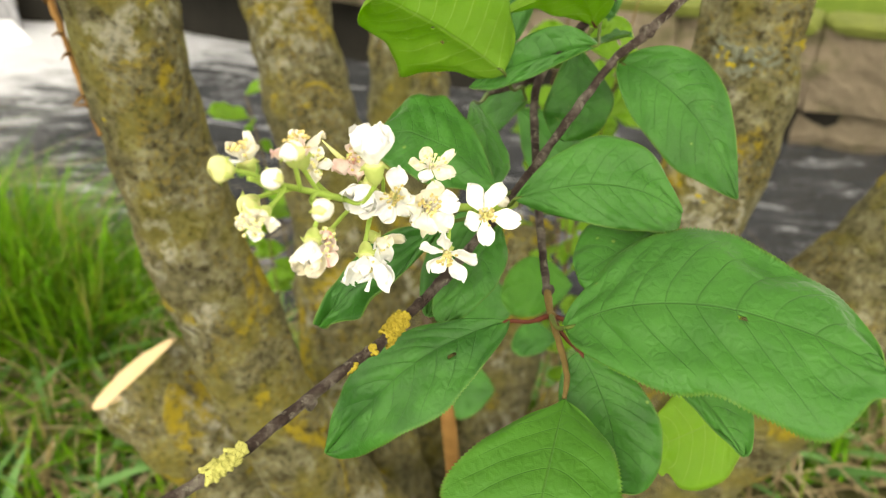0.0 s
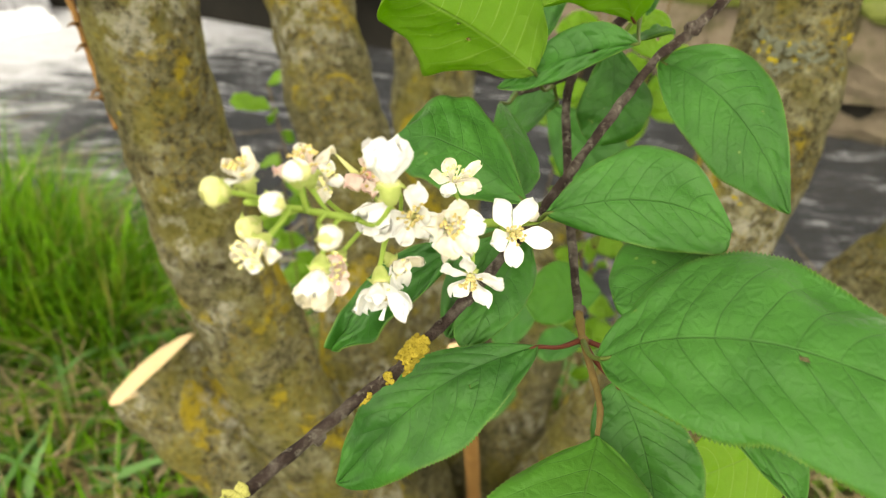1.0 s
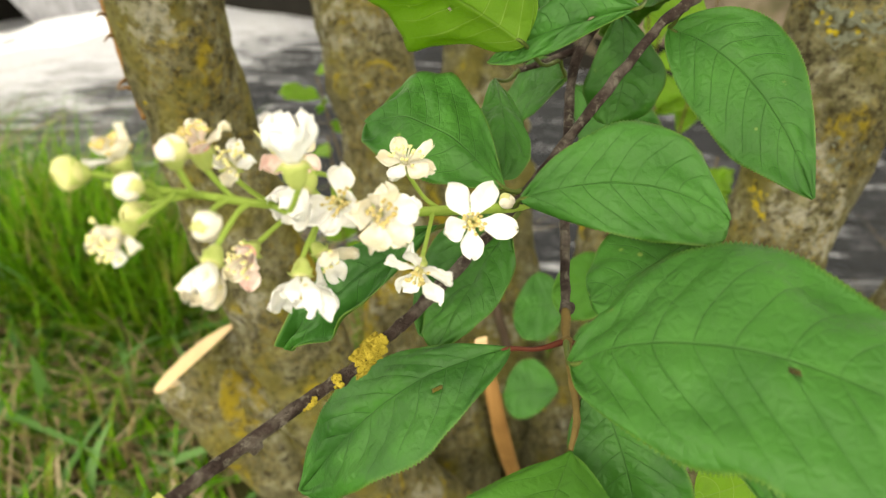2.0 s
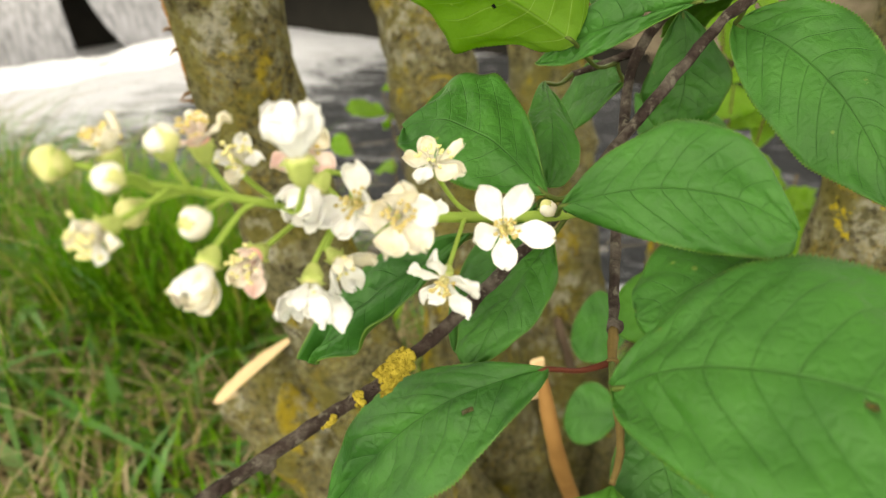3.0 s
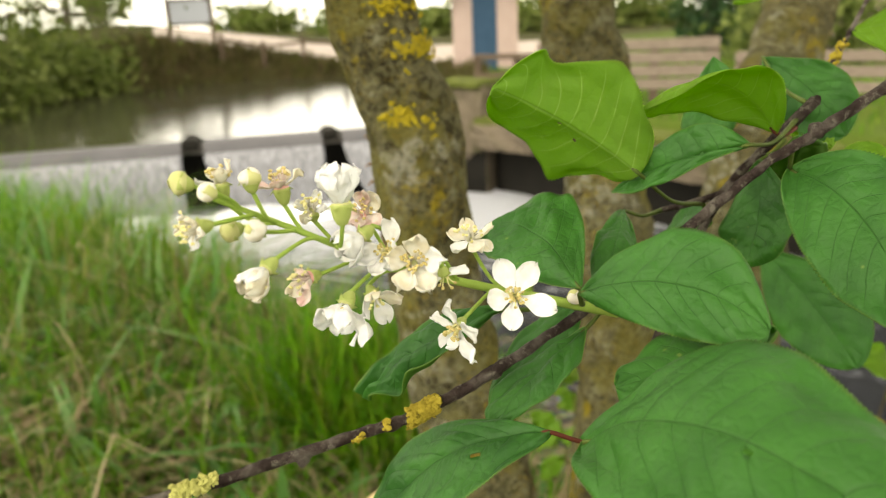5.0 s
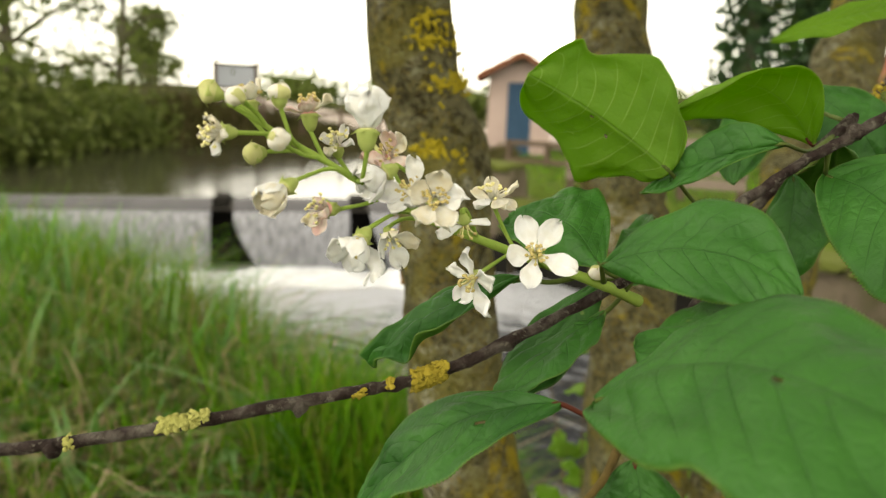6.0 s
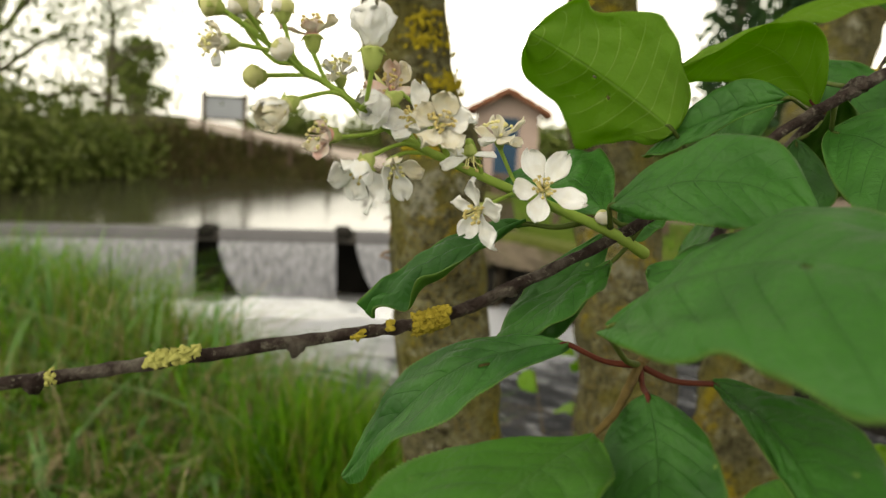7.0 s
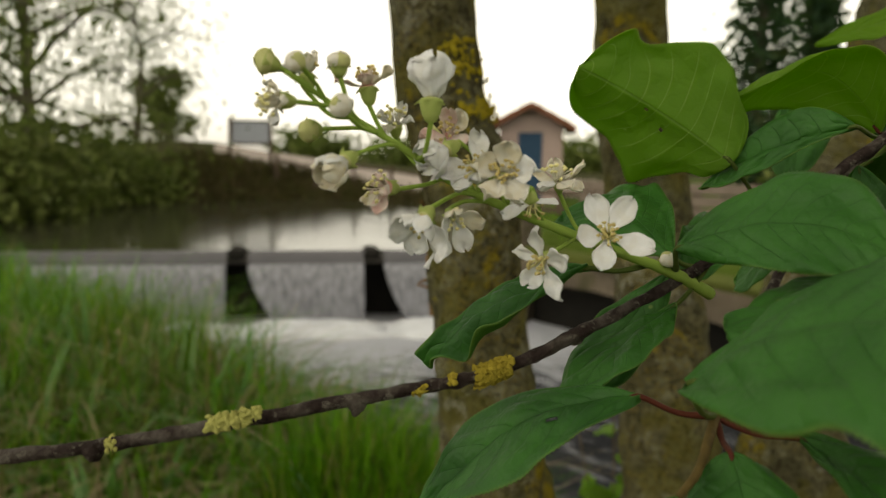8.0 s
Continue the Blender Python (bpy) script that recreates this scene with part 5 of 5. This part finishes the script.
blades("meadow_grass", scatter(16000, -9, 9, 5, 17, 11, lambda x, y: (np.minimum(signed_distance(x, y, POND_EDGE), signed_distance(x, y, STREAM_EDGE)) > 1.0) & (y > 5.4 - 0.42 * x)), GRASS, 0.06, 0.16, 0.02, 0.5, 12, "short green lawn beyond the stream", "grass", 2)

# ---- the weir ----
WEIR_AT, ALONG, OUT = V((-6.75, 5.5, CREST)), V((0.7071, 0.7071, 0)), V((0.7071, -0.7071, 0))
TURN_W = radians(45)
weir = thing("weir", "low concrete weir with water pouring between dark gaps", "weir", (-6.75, 5.5, LOW))


def weir_part(name, piece, mat, label="", smooth=False):
    return part(name, mesh_data(name, local(piece[0], (-6.75, 5.5, LOW)), piece[1], mat, smooth=smooth), weir, label)


def on_weir(s, out, z):
    return WEIR_AT + ALONG * s + OUT * out + V((0, 0, z))


# the back wall is coloured near-black for the shade between the falls
weir_part("back_wall", box(on_weir(0.45, -0.42, -0.55), (5.6, 0.3, 1.1), TURN_W, 0.02), STONE_AND_SHADE, "wet stone wall behind the falling water, blackened for shade in the gaps")
weir_part("sill", box(on_weir(0.45, -0.14, -0.07), (5.6, 0.30, 0.1), TURN_W, 0.015), CONCRETE, "wet concrete sill")
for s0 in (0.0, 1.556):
    weir_part("pier", box(on_weir(s0 + 0.1, -0.06, 0.0), (0.19, 0.4, 0.13), TURN_W, 0.03), STONE_AND_SHADE, "dark pier head breaking the water")


def falling(s0, s1, pinch):
    """A curved sheet of falling water; its near side draws in towards the foot."""
    rows, cols = 14, 40
    verts = []
    for i in range(rows + 1):
        t = i / rows
        z = -0.1 - 0.72 * t
        out = 0.185 + 0.24 * math.sqrt(t)
        a = s0 + pinch * (t ** 1.6)
        for j in range(cols + 1):
            s = a + (s1 - a) * j / cols
            verts.append(on_weir(s, out + (0.004 + 0.02 * t) * noise.noise(V((s * 6, t * 1.2, 3.0))), z))
    k = cols + 1
    quads = [(i * k + j, i * k + j + 1, (i + 1) * k + j + 1, (i + 1) * k + j) for i in range(rows) for j in range(cols)]
    n_ = len(verts)
    back = [p - OUT * 0.03 for p in verts]
    loop = [*range(k), *[i * k + cols for i in range(1, rows + 1)], *range(n_ - 2, rows * k - 1, -1), *[i * k for i in range(rows - 1, 0, -1)]]
    rim = [(b, a, a + n_, b + n_) for a, b in zip(loop, loop[1:] + loop[:1])]
    weir_part("water_sheet", (verts + back, quads + [tuple(q + n_ for q in reversed(f)) for f in quads] + rim), FALL, "white falling water", True)


def sliding(s0, s1):
    """The smooth grey band of water that bends over the sill."""
    steps = [(-0.14, 0.024), (-0.03, 0.03), (0.03, 0.024), (0.09, 0.004), (0.14, -0.035), (0.172, -0.075), (0.187, -0.115)]
    m = len(steps)
    lip = [on_weir(s, o, z) for s in np.linspace(s0, s1, 24) for o, z in steps]
    weir_part("water_lip", (lip, [(m * a_ + b_ + m, m * a_ + b_, m * a_ + b_ + 1, m * a_ + b_ + m + 1) for a_ in range(23) for b_ in range(m - 1)]), LIP, "smooth grey water sliding over the edge", True)


for s0, s1 in ((-2.45, 0.0), (0.24, 1.556), (1.79, 3.1)):
    sliding(s0, s1)
falling(-2.4, 0.0, 0.0)
falling(0.24, 1.556, 0.36)
falling(1.79, 3.0, 0.30)
rows, cols = 26, 90
froth = []
for i in range(rows + 1):
    o = 0.3 + 1.3 * (i / rows) ** 1.3
    for j in range(cols + 1):
        s = -2.3 + 5.2 * j / cols
        open_water = 1 - math.exp(-((s - 0.2) / 0.2) ** 2) - math.exp(-((s - 1.75) / 0.2) ** 2)
        swell = 0.09 * math.exp(-((o - 0.55) / 0.3) ** 2) * open_water
        chop = 0.03 * noise.noise(V((s * 3, o * 4, 1))) + 0.02 * noise.noise(V((s * 8, o * 9, 2)))
        froth.append(on_weir(s, o, LOW - CREST + 0.02 + swell + chop * (1.2 - 0.3 * o) - 0.09 * (i / rows) ** 2))
kk = cols + 1
tagged(weir_part("foam", (froth, [(i * kk + j, (i + 1) * kk + j, (i + 1) * kk + j + 1, i * kk + j + 1) for i in range(rows) for j in range(cols)]), FOAM, "churned white foam", True), kind="stuff")

# ---- stream walls ----
def rough_block(c, size, turn, seed):
    """A hewn stone with chipped edges and an uneven face."""
    bm = bmesh.new()
    bmesh.ops.create_cube(bm, size=1.0)
    bmesh.ops.subdivide_edges(bm, edges=bm.edges[:], cuts=4, use_grid_fill=True)
    for q in bm.verts:
        round_ = 1 - 0.05 * (q.co.length / 0.866) ** 6
        p = V((q.co.x * size[0], q.co.y * size[1], q.co.z * size[2])) * round_
        q.co = p + V((0.3, 1, 0.5)) * 0.06 * noise.noise(p * 3.1 + V((seed * 2.3, 0, 0))) + V((0.4, 1, 0.4)) * 0.03 * noise.noise(p * 9 + V((seed, 1, 0)))
    bm.transform(Matrix.Translation(c) @ Matrix.Rotation(turn, 4, "Z"))
    bm.verts.index_update()
    out = [q.co.copy() for q in bm.verts], [tuple(q.index for q in f.verts) for f in bm.faces]
    bm.free()
    return out


def wall_run(name, a, b, base, top, thick, mat, label, courses=2):
    """A rough wall of large stones between two plan points, each stone of its own, with a mossy coping."""
    rnd_ = random.Random(int(abs(a[0]) * 100))
    a, b = V((*a, 0)), V((*b, 0))
    ob = tagged(new(name), label, "wall", kind="structure")
    d = (b - a).normalized()
    ang, length = math.atan2(d.y, d.x), (b - a).length
    rise = (top - base) / courses
    core = box((a + b) / 2 + V((0, 0, (base + top) / 2 - 0.02)), (length, thick * 0.6, top - base - 0.03), ang)
    part("core", mesh_data("core", *core, STONE_AND_SHADE, smooth=False), ob)
    for r in range(courses):
        x = 0.0
        while x < length - 0.05:
            w = min(rnd_.uniform(0.7, 1.5), length - x)
            c = a + d * (x + w / 2) + V((0, 0, base + rise * (r + 0.5)))
            c += d.cross(V((0, 0, 1))) * (rnd_.uniform(-0.03, 0.03) - (0.1 if r == 0 and courses > 1 else 0.0))
            part("stone", mesh_data("stone", *rough_block(c, (w + 0.05, thick, rise + 0.02), ang + rnd_.uniform(-0.03, 0.03), rnd_.uniform(0, 40)), mat, smooth=False), ob)
            x += w
    part("coping", mesh_data("coping", *rough_block((a + b) / 2 + V((0, 0, top + 0.03)), (length, thick * 1.12, 0.08), ang, 3.0), MOSS, smooth=False), ob, "mossy coping")
    return ob


wall_run("wall_1", (-4.62, 7.72), (-4.05, 7.78), -1.6, -0.12, 0.5, STONE, "brown stone abutment beside the weir")
wall_run("wall_2", (-0.3, 6.30), (2.5, 5.2), -1.6, -0.56, 0.4, STONE, "brown stone retaining wall along the far side of the stream")
wall_run("wall_3", (2.5, 5.2), (9.0, 3.5), -1.6, -0.56, 0.4, STONE, "brown stone retaining wall along the far side of the stream")
wall_run("wall_4", (-4.05, 7.72), (-0.3, 6.30), -0.80, -0.52, 0.42, STONE, "stone lintel over a long culvert gap shaded in black", 1)
# a solid black block fills the opening; its colour stands for the shade inside
culvert = tagged(new("culvert", mesh_data("culvert", *box((-2.02, 7.28, -1.25), (4.2, 0.3, 1.0), radians(-20.7), 0.02), STONE_AND_SHADE, smooth=False)), "black block for the shade in the culvert mouth under the stone lintel", "culvert", kind="structure")

# ---- far shore: path, fence, sign, pump hut ----
def polar(round_, far, z=0.0):
    a = radians(round_)
    return V((-math.sin(a) * far, math.cos(a) * far, z))


lane = []
for k in range(30):
    r_ = 52 - k * 1.0
    for f_, up in ((19.8, 0.06), (22.9, 0.36)):
        p = polar(r_, f_)
        lane.append((p.x, p.y, float(lane_low(r_)) + up))
lane_faces = [(2 * k, 2 * k + 1, 2 * k + 3, 2 * k + 2) for k in range(29)]
lane_low_side = [(x, y, z - 0.3) for x, y, z in lane]
m_ = len(lane)
lane_faces += [(2 * k + 2 + m_, 2 * k + m_, 2 * k, 2 * k + 2) for k in range(29)]
tagged(new("lane", mesh_data("lane", lane + lane_low_side, lane_faces, PATH_GRAVEL, smooth=False)), "pale gravel lane along the top of the dike", "path", kind="structure")

fence_at = polar(44, 19.2)
fence = thing("lane_fence", "weathered wooden post and rail fence beside the lane", "fence", (fence_at.x, fence_at.y, float(ground_height(fence_at.x, fence_at.y))))
tops = []
for k in range(6):
    p = polar(47.5 - 2.9 * k, 19.3)
    g = float(ground_height(p.x, p.y))
    q = box(V((p.x, p.y, g + 0.27)), (0.09, 0.09, 0.75), radians(40), 0.012)
    part("post", mesh_data("post", local(q[0], fence.location), q[1], DARK_WOOD, smooth=False), fence)
    tops.append(V((p.x, p.y, g + 0.5)))
for a, b in zip(tops, tops[1:]):
    v, f = tube([a, b], [0.035, 0.035], 6)
    part("rail", mesh_data("rail", local(v, fence.location), f, DARK_WOOD, smooth=False), fence)

sign_at = polar(49.4, 19.5)
sign_z = float(ground_height(sign_at.x, sign_at.y)) + 0.1
sign = thing("notice_board", "pale blank notice board on two dark wooden posts", "sign", (sign_at.x, sign_at.y, sign_z))
across = V((math.cos(radians(49.4)), math.sin(radians(49.4)), 0))
mid_up = 1.12 - sign_z
for side_ in (-0.5, 0.5):
    q = box(across * side_ + V((0, 0, mid_up / 2 - 0.05)), (0.1, 0.1, mid_up + 0.85), radians(49.4), 0.012)
    part("post", mesh_data("post", *q, DARK_WOOD, smooth=False), sign)
part("board", mesh_data("board", *box(V((0, 0, mid_up)), (0.92, 0.05, 0.54), radians(49.4), 0.008), PANEL, smooth=False), sign, "pale grey panel")
for up in (-0.29, 0.29):
    part("frame", mesh_data("frame", *box(V((0, 0, mid_up + up)), (0.9, 0.08, 0.06), radians(49.4), 0.01), DARK_WOOD, smooth=False), sign)

hut_at = polar(28.0, 16.5, -0.6)
HT = radians(28)
hut = thing("pump_hut", "small pink rendered hut with terracotta roof and blue door", "hut", hut_at)


def hut_part(name, piece, mat, parent=None, label=""):
    turn = Matrix.Rotation(HT, 3, "Z")
    return part(name, mesh_data(name, [turn @ V(p) for p in piece[0]], piece[1], mat, smooth=False), parent or hut, label)


W, D, H = 1.4, 1.4, 1.92
DX0, DX1, DH = -0.28, 0.26, 1.76
wall = hut_part("wall", join(box((0, D - 0.06, H / 2), (W, 0.12, H)), box((-W / 2 + 0.06, D / 2, H / 2), (0.12, D - 0.24, H)), box((W / 2 - 0.06, D / 2, H / 2), (0.12, D - 0.24, H)),
                             box(((-W / 2 + DX0) / 2, 0.06, H / 2), (DX0 + W / 2, 0.12, H)), box(((W / 2 + DX1) / 2, 0.06, H / 2), (W / 2 - DX1, 0.12, H)),
                             box(((DX0 + DX1) / 2, 0.06, (H + DH) / 2), (DX1 - DX0, 0.12, H - DH))), PLASTER)
roof = new("roof")
roof.parent = hut
EAVE, RISE = W / 2 + 0.27, 0.52
for side in (-1, 1):
    for r in range(7):
        t0, t1 = r / 7, min((r + 1.12) / 7, 1.0)
        x0, x1 = side * EAVE * (1 - t0), side * EAVE * (1 - t1)
        z0, z1 = H - 0.06 + RISE * t0, H - 0.06 + RISE * t1
        quad = [(x0, -0.34, z0), (x0, D + 0.3, z0), (x1, D + 0.3, z1), (x1, -0.34, z1)]
        pts = [V(p) + V((0, 0, 0.03 + 0.014 * (r % 2))) for p in quad] + [V(p) - V((0, 0, 0.09)) for p in quad]
        hut_part("roof_course", (pts, [(0, 1, 2, 3), (7, 6, 5, 4), (0, 4, 5, 1), (1, 5, 6, 2), (2, 6, 7, 3), (3, 7, 4, 0)]), ROOF_TILE, roof)
for y0 in (0.0, D - 0.12):
    tri = [(-W / 2, y0, H - 0.02), (W / 2, y0, H - 0.02), (0, y0, H + RISE * 0.72), (-W / 2, y0 + 0.12, H - 0.02), (W / 2, y0 + 0.12, H - 0.02), (0, y0 + 0.12, H + RISE * 0.72)]
    hut_part("gable", ([V(p) for p in tri], [(0, 1, 2), (5, 4, 3), (0, 2, 5, 3), (2, 1, 4, 5), (1, 0, 3, 4)]), PLASTER)
door = hut_part("door", box(((DX0 + DX1) / 2, 0.03, DH / 2), (DX1 - DX0 - 0.02, 0.05, DH - 0.02), 0, 0.008), BLUE, None, "closed dark blue door")
for k in range(4):
    hut_part("door_board", box((DX0 + 0.07 + k * 0.133, -0.002, DH / 2), (0.12, 0.02, DH - 0.06), 0, 0.004), BLUE, door)

# plank fence on the lawn and a rail by the hut
def plank_fence(a, b, top, boards, high, gap, mat, label):
    a, b = V(a), V(b)
    ob = thing("plank_fence", label, "fence", ((a + b) / 2).to_tuple()[:2] + (float(ground_height(*((a + b) / 2).to_tuple()[:2])),), "plank fences")
    d = b - a
    ang = math.atan2(d.y, d.x)
    for k in range(4):
        p = a + d * (k / 3)
        g = float(ground_height(p.x, p.y))
        q = box((p.x, p.y, (g + top) / 2 - 0.05), (0.1, 0.1, top - g + 0.1), ang, 0.012)
        part("post", mesh_data("post", local(q[0], ob.location), q[1], DARK_WOOD, smooth=False), ob)
    for k in range(boards):
        c = (a + b) / 2
        q = box((c.x, c.y, top - high / 2 - k * (high + gap)), (d.length + 0.1, 0.035, high), ang, 0.006)
        q = ([p + V((math.sin(ang), -math.cos(ang), 0)) * 0.068 for p in q[0]], q[1])
        part("board", mesh_data("board", local(q[0], ob.location), q[1], mat, smooth=False), ob)


plank_fence((-4.0, 9.2, 0), (-1.9, 9.6, 0), 0.30, 4, 0.13, 0.03, GREY_WOOD, "grey weathered plank fence on the lawn")
plank_fence((-6.3, 11.6, 0), (-4.2, 11.9, 0), 0.05, 2, 0.09, 0.22, DARK_WOOD, "brown wooden rail in front of the hut")
plank_fence((-1.6, 9.6, 0), (1.2, 9.4, 0), 0.12, 3, 0.12, 0.05, GREY_WOOD, "grey weathered plank fence on the lawn")


# ---- trees and bushes of the distance ----
def leaf_cloud(centres, radii, count, size, mat_seed, gaps=0.0):
    """Verts and faces of many small bent leaves around the given centres."""
    rnd_ = np.random.RandomState(mat_seed)
    c = np.array(centres)
    pick = rnd_.randint(0, len(c), count)
    off = rnd_.normal(0, 1, (count, 3))
    off *= (np.array(radii)[pick] / 1.6)[:, None]
    p = c[pick] + off
    a, b = rnd_.normal(0, 1, (count, 3)), rnd_.normal(0, 1, (count, 3))
    a /= np.linalg.norm(a, axis=1)[:, None]
    b -= a * (a * b).sum(1)[:, None]
    b /= np.linalg.norm(b, axis=1)[:, None]
    s = size * rnd_.uniform(0.6, 1.4, count)[:, None]
    n_ = np.cross(a, b)
    verts = np.stack([p - a * s, p + b * s * 0.45 + n_ * s * 0.1, p + a * s, p - b * s * 0.45 + n_ * s * 0.1], 1).reshape(-1, 3)
    faces = [(4 * k, 4 * k + 1, 4 * k + 2, 4 * k + 3) for k in range(count)]
    return verts.tolist(), faces


def broad_tree(at, high, wide, leaves, size, seed, label, first_limb=0.25, mat=FAR_LEAF):
    rnd_ = random.Random(seed)
    ob = thing("tree", label, "tree", at, "trees round the pond")
    trunk_line = smooth_line([(0, 0, -0.2), (rnd_.uniform(-0.2, 0.2), rnd_.uniform(-0.2, 0.2), high * 0.4), (rnd_.uniform(-0.4, 0.4), rnd_.uniform(-0.4, 0.4), high * 0.85)], 5)
    part("trunk", mesh_data("trunk", *tube(trunk_line, [high * 0.018, high * 0.012, high * 0.004], 8, 0.1, 3), FAR_BARK), ob)
    ends, rad, limbs = [], [], []
    for k in range(24):
        t = first_limb + (0.95 - first_limb) * k / 23
        b = trunk_line[int(t * (len(trunk_line) - 1))]
        a = k * 2.4 + rnd_.uniform(-0.5, 0.5)
        reach = wide * (0.45 + 0.55 * math.sin(math.pi * min(1, t * 0.9 + 0.12))) * rnd_.uniform(0.6, 1.1)
        e = b + V((math.cos(a) * reach, math.sin(a) * reach, rnd_.uniform(-0.1, 0.5) * reach))
        m = (b + e) / 2 + V((0, 0, 0.15 * reach))
        line = smooth_line([b, m, e], 4)
        limbs.append(tube(line, [high * 0.008, high * 0.005, high * 0.002], 5))
        for q in (0.45, 0.7, 0.9, 1.0):
            ends.append(tuple(line[int(q * (len(line) - 1))] + V((rnd_.uniform(-1, 1), rnd_.uniform(-1, 1), rnd_.uniform(-1, 1))) * reach * 0.18))
            rad.append(reach * 0.30)
    tagged(part("limb", mesh_data("limb", *join(*limbs), FAR_BARK), ob), kind="stuff")
    part("crown", mesh_data("crown", *leaf_cloud(ends, rad, leaves, size, seed), mat, smooth=False), ob)


def bush(at, high, wide, leaves, size, seed, label, mat=FAR_LEAF):
    rnd_ = random.Random(seed)
    ob = thing("bush", label, "bush", at, "bushes round the pond")
    ends, rad, limbs = [], [], []
    for k in range(16):
        a, r = rnd_.uniform(0, 6.28), wide * rnd_.uniform(0.1, 0.9)
        e = V((math.cos(a) * r, math.sin(a) * r, high * rnd_.uniform(0.25, 0.9) * (1 - 0.4 * (r / wide) ** 2)))
        limbs.append(tube([V((0, 0, -0.1)), e * 0.6, e], [0.05, 0.03, 0.012], 5))
        ends.append(tuple(e))
        rad.append(wide * 0.34)
    tagged(part("limb", mesh_data("limb", *join(*limbs), FAR_BARK), ob), kind="stuff")
    part("crown", mesh_data("crown", *leaf_cloud(ends, rad, leaves, size, seed), mat, smooth=False), ob)


def conifer(at, high, wide, seed, label):
    rnd_ = random.Random(seed)
    ob = thing("conifer", label, "tree", at, "trees round the pond")
    part("trunk", mesh_data("trunk", *tube([V((0, 0, -0.2)), V((0, 0, high * 0.5)), V((0, 0, high))], [high * 0.02, high * 0.012, 0.02], 8), FAR_BARK), ob)
    ends, rad = [], []
    for k in range(150):
        t = k / 150
        a, r = k * 2.4, wide * (1 - t) ** 0.8 * rnd_.uniform(0.4, 1.0)
        ends.append((math.cos(a) * r, math.sin(a) * r, 0.5 + (high - 0.5) * t - 0.15 * r))
        rad.append(0.35)
    part("crown", mesh_data("crown", *leaf_cloud(ends, rad, 4500, 0.14, seed), FAR_DARK, smooth=False), ob)


def stand(round_, far):
    p = polar(round_, far)
    return (p.x, p.y, float(ground_height(p.x, p.y)))


broad_tree(stand(64, 17.5), 8.5, 3.4, 5500, 0.075, 21, "tall willow in thin young leaf", 0.12)
broad_tree(stand(70, 15), 8.0, 3.2, 5500, 0.075, 22, "tall willow in thin young leaf", 0.12)
broad_tree(stand(57.5, 24), 6.0, 2.6, 4200, 0.07, 23, "young tree in thin spring leaf", 0.04)
bush(stand(61, 17), 1.9, 1.9, 4200, 0.10, 31, "dense green bush on the pond shore")
bush(stand(65, 14.5), 2.0, 1.7, 4200, 0.10, 32, "dense green bush on the pond shore")
bush(stand(57, 18.3), 0.9, 1.5, 2600, 0.10, 33, "dense green bush on the pond shore")
bush(stand(69.5, 12.5), 1.1, 1.4, 2600, 0.10, 34, "dense green bush on the pond shore")
bush(stand(55.3, 27), 2.6, 1.0, 1500, 0.14, 35, "rounded green bush beyond the lane")
bush(stand(38, 42), 0.9, 2.6, 1600, 0.25, 36, "uneven green hedge far beyond the lane")
bush(stand(45, 46), 0.9, 2.6, 1600, 0.25, 37, "uneven green hedge far beyond the lane")
bush(stand(31, 40), 0.9, 2.6, 1600, 0.25, 38, "uneven green hedge far beyond the lane")
bush(stand(24, 38), 0.9, 2.6, 1600, 0.25, 39, "uneven green hedge far beyond the lane")
bush(stand(17, 40), 0.9, 2.6, 1600, 0.25, 40, "uneven green hedge far beyond the lane")
bush(stand(7, 38), 0.9, 2.6, 1600, 0.25, 41, "uneven green hedge far beyond the lane")
bush(stand(-4, 36), 0.9, 2.6, 1600, 0.25, 42, "uneven green hedge far beyond the lane")
conifer(stand(12.0, 19), 9.5, 0.8, 51, "tall dark conifer on the lawn")
conifer(stand(8.5, 22), 7.0, 0.8, 52, "tall dark conifer on the lawn")
bush(stand(5, 14), 1.6, 1.2, 3000, 0.09, 43, "green garden bush on the lawn")

far_house = thing("red_roofed_house", "low pale house with a red tiled roof far across the lawn", "house", stand(1.5, 30))
q = box((0, 0, 1.1), (6.0, 4.0, 2.4), radians(-10), 0.02)
part("wall", mesh_data("wall", *q, PLASTER, smooth=False), far_house)
prism = [(-3.3, -2.3, 2.2), (3.3, -2.3, 2.2), (3.3, 2.3, 2.2), (-3.3, 2.3, 2.2), (-3.3, 0, 3.4), (3.3, 0, 3.4)]
turn_h = Matrix.Rotation(radians(-10), 3, "Z")
part("roof", mesh_data("roof", [turn_h @ V(p) for p in prism], [(0, 1, 5, 4), (2, 3, 4, 5), (1, 2, 5), (3, 0, 4), (3, 2, 1, 0)], ROOF_TILE, smooth=False), far_house)

# the tree's crown overhead, out of view, added to shade the near leaves
rnd = random.Random(77)
crown_at, crown_r = [], []
for _ in range(70):
    a, r = rnd.uniform(0, 6.28), 1.5 * math.sqrt(rnd.random())
    crown_at.append((0.05 + r * math.cos(a) - TREE_AT[0], 0.35 + r * math.sin(a) - TREE_AT[1], rnd.uniform(1.6, 2.3) - TREE_AT[2]))
    crown_r.append(0.2)
tagged(part("crown", mesh_data("crown", *leaf_cloud(crown_at, crown_r, 12000, 0.034, 78), FAR_LEAF, smooth=False), tree, "unseen green leafy crown added for shade"), kind="stuff")
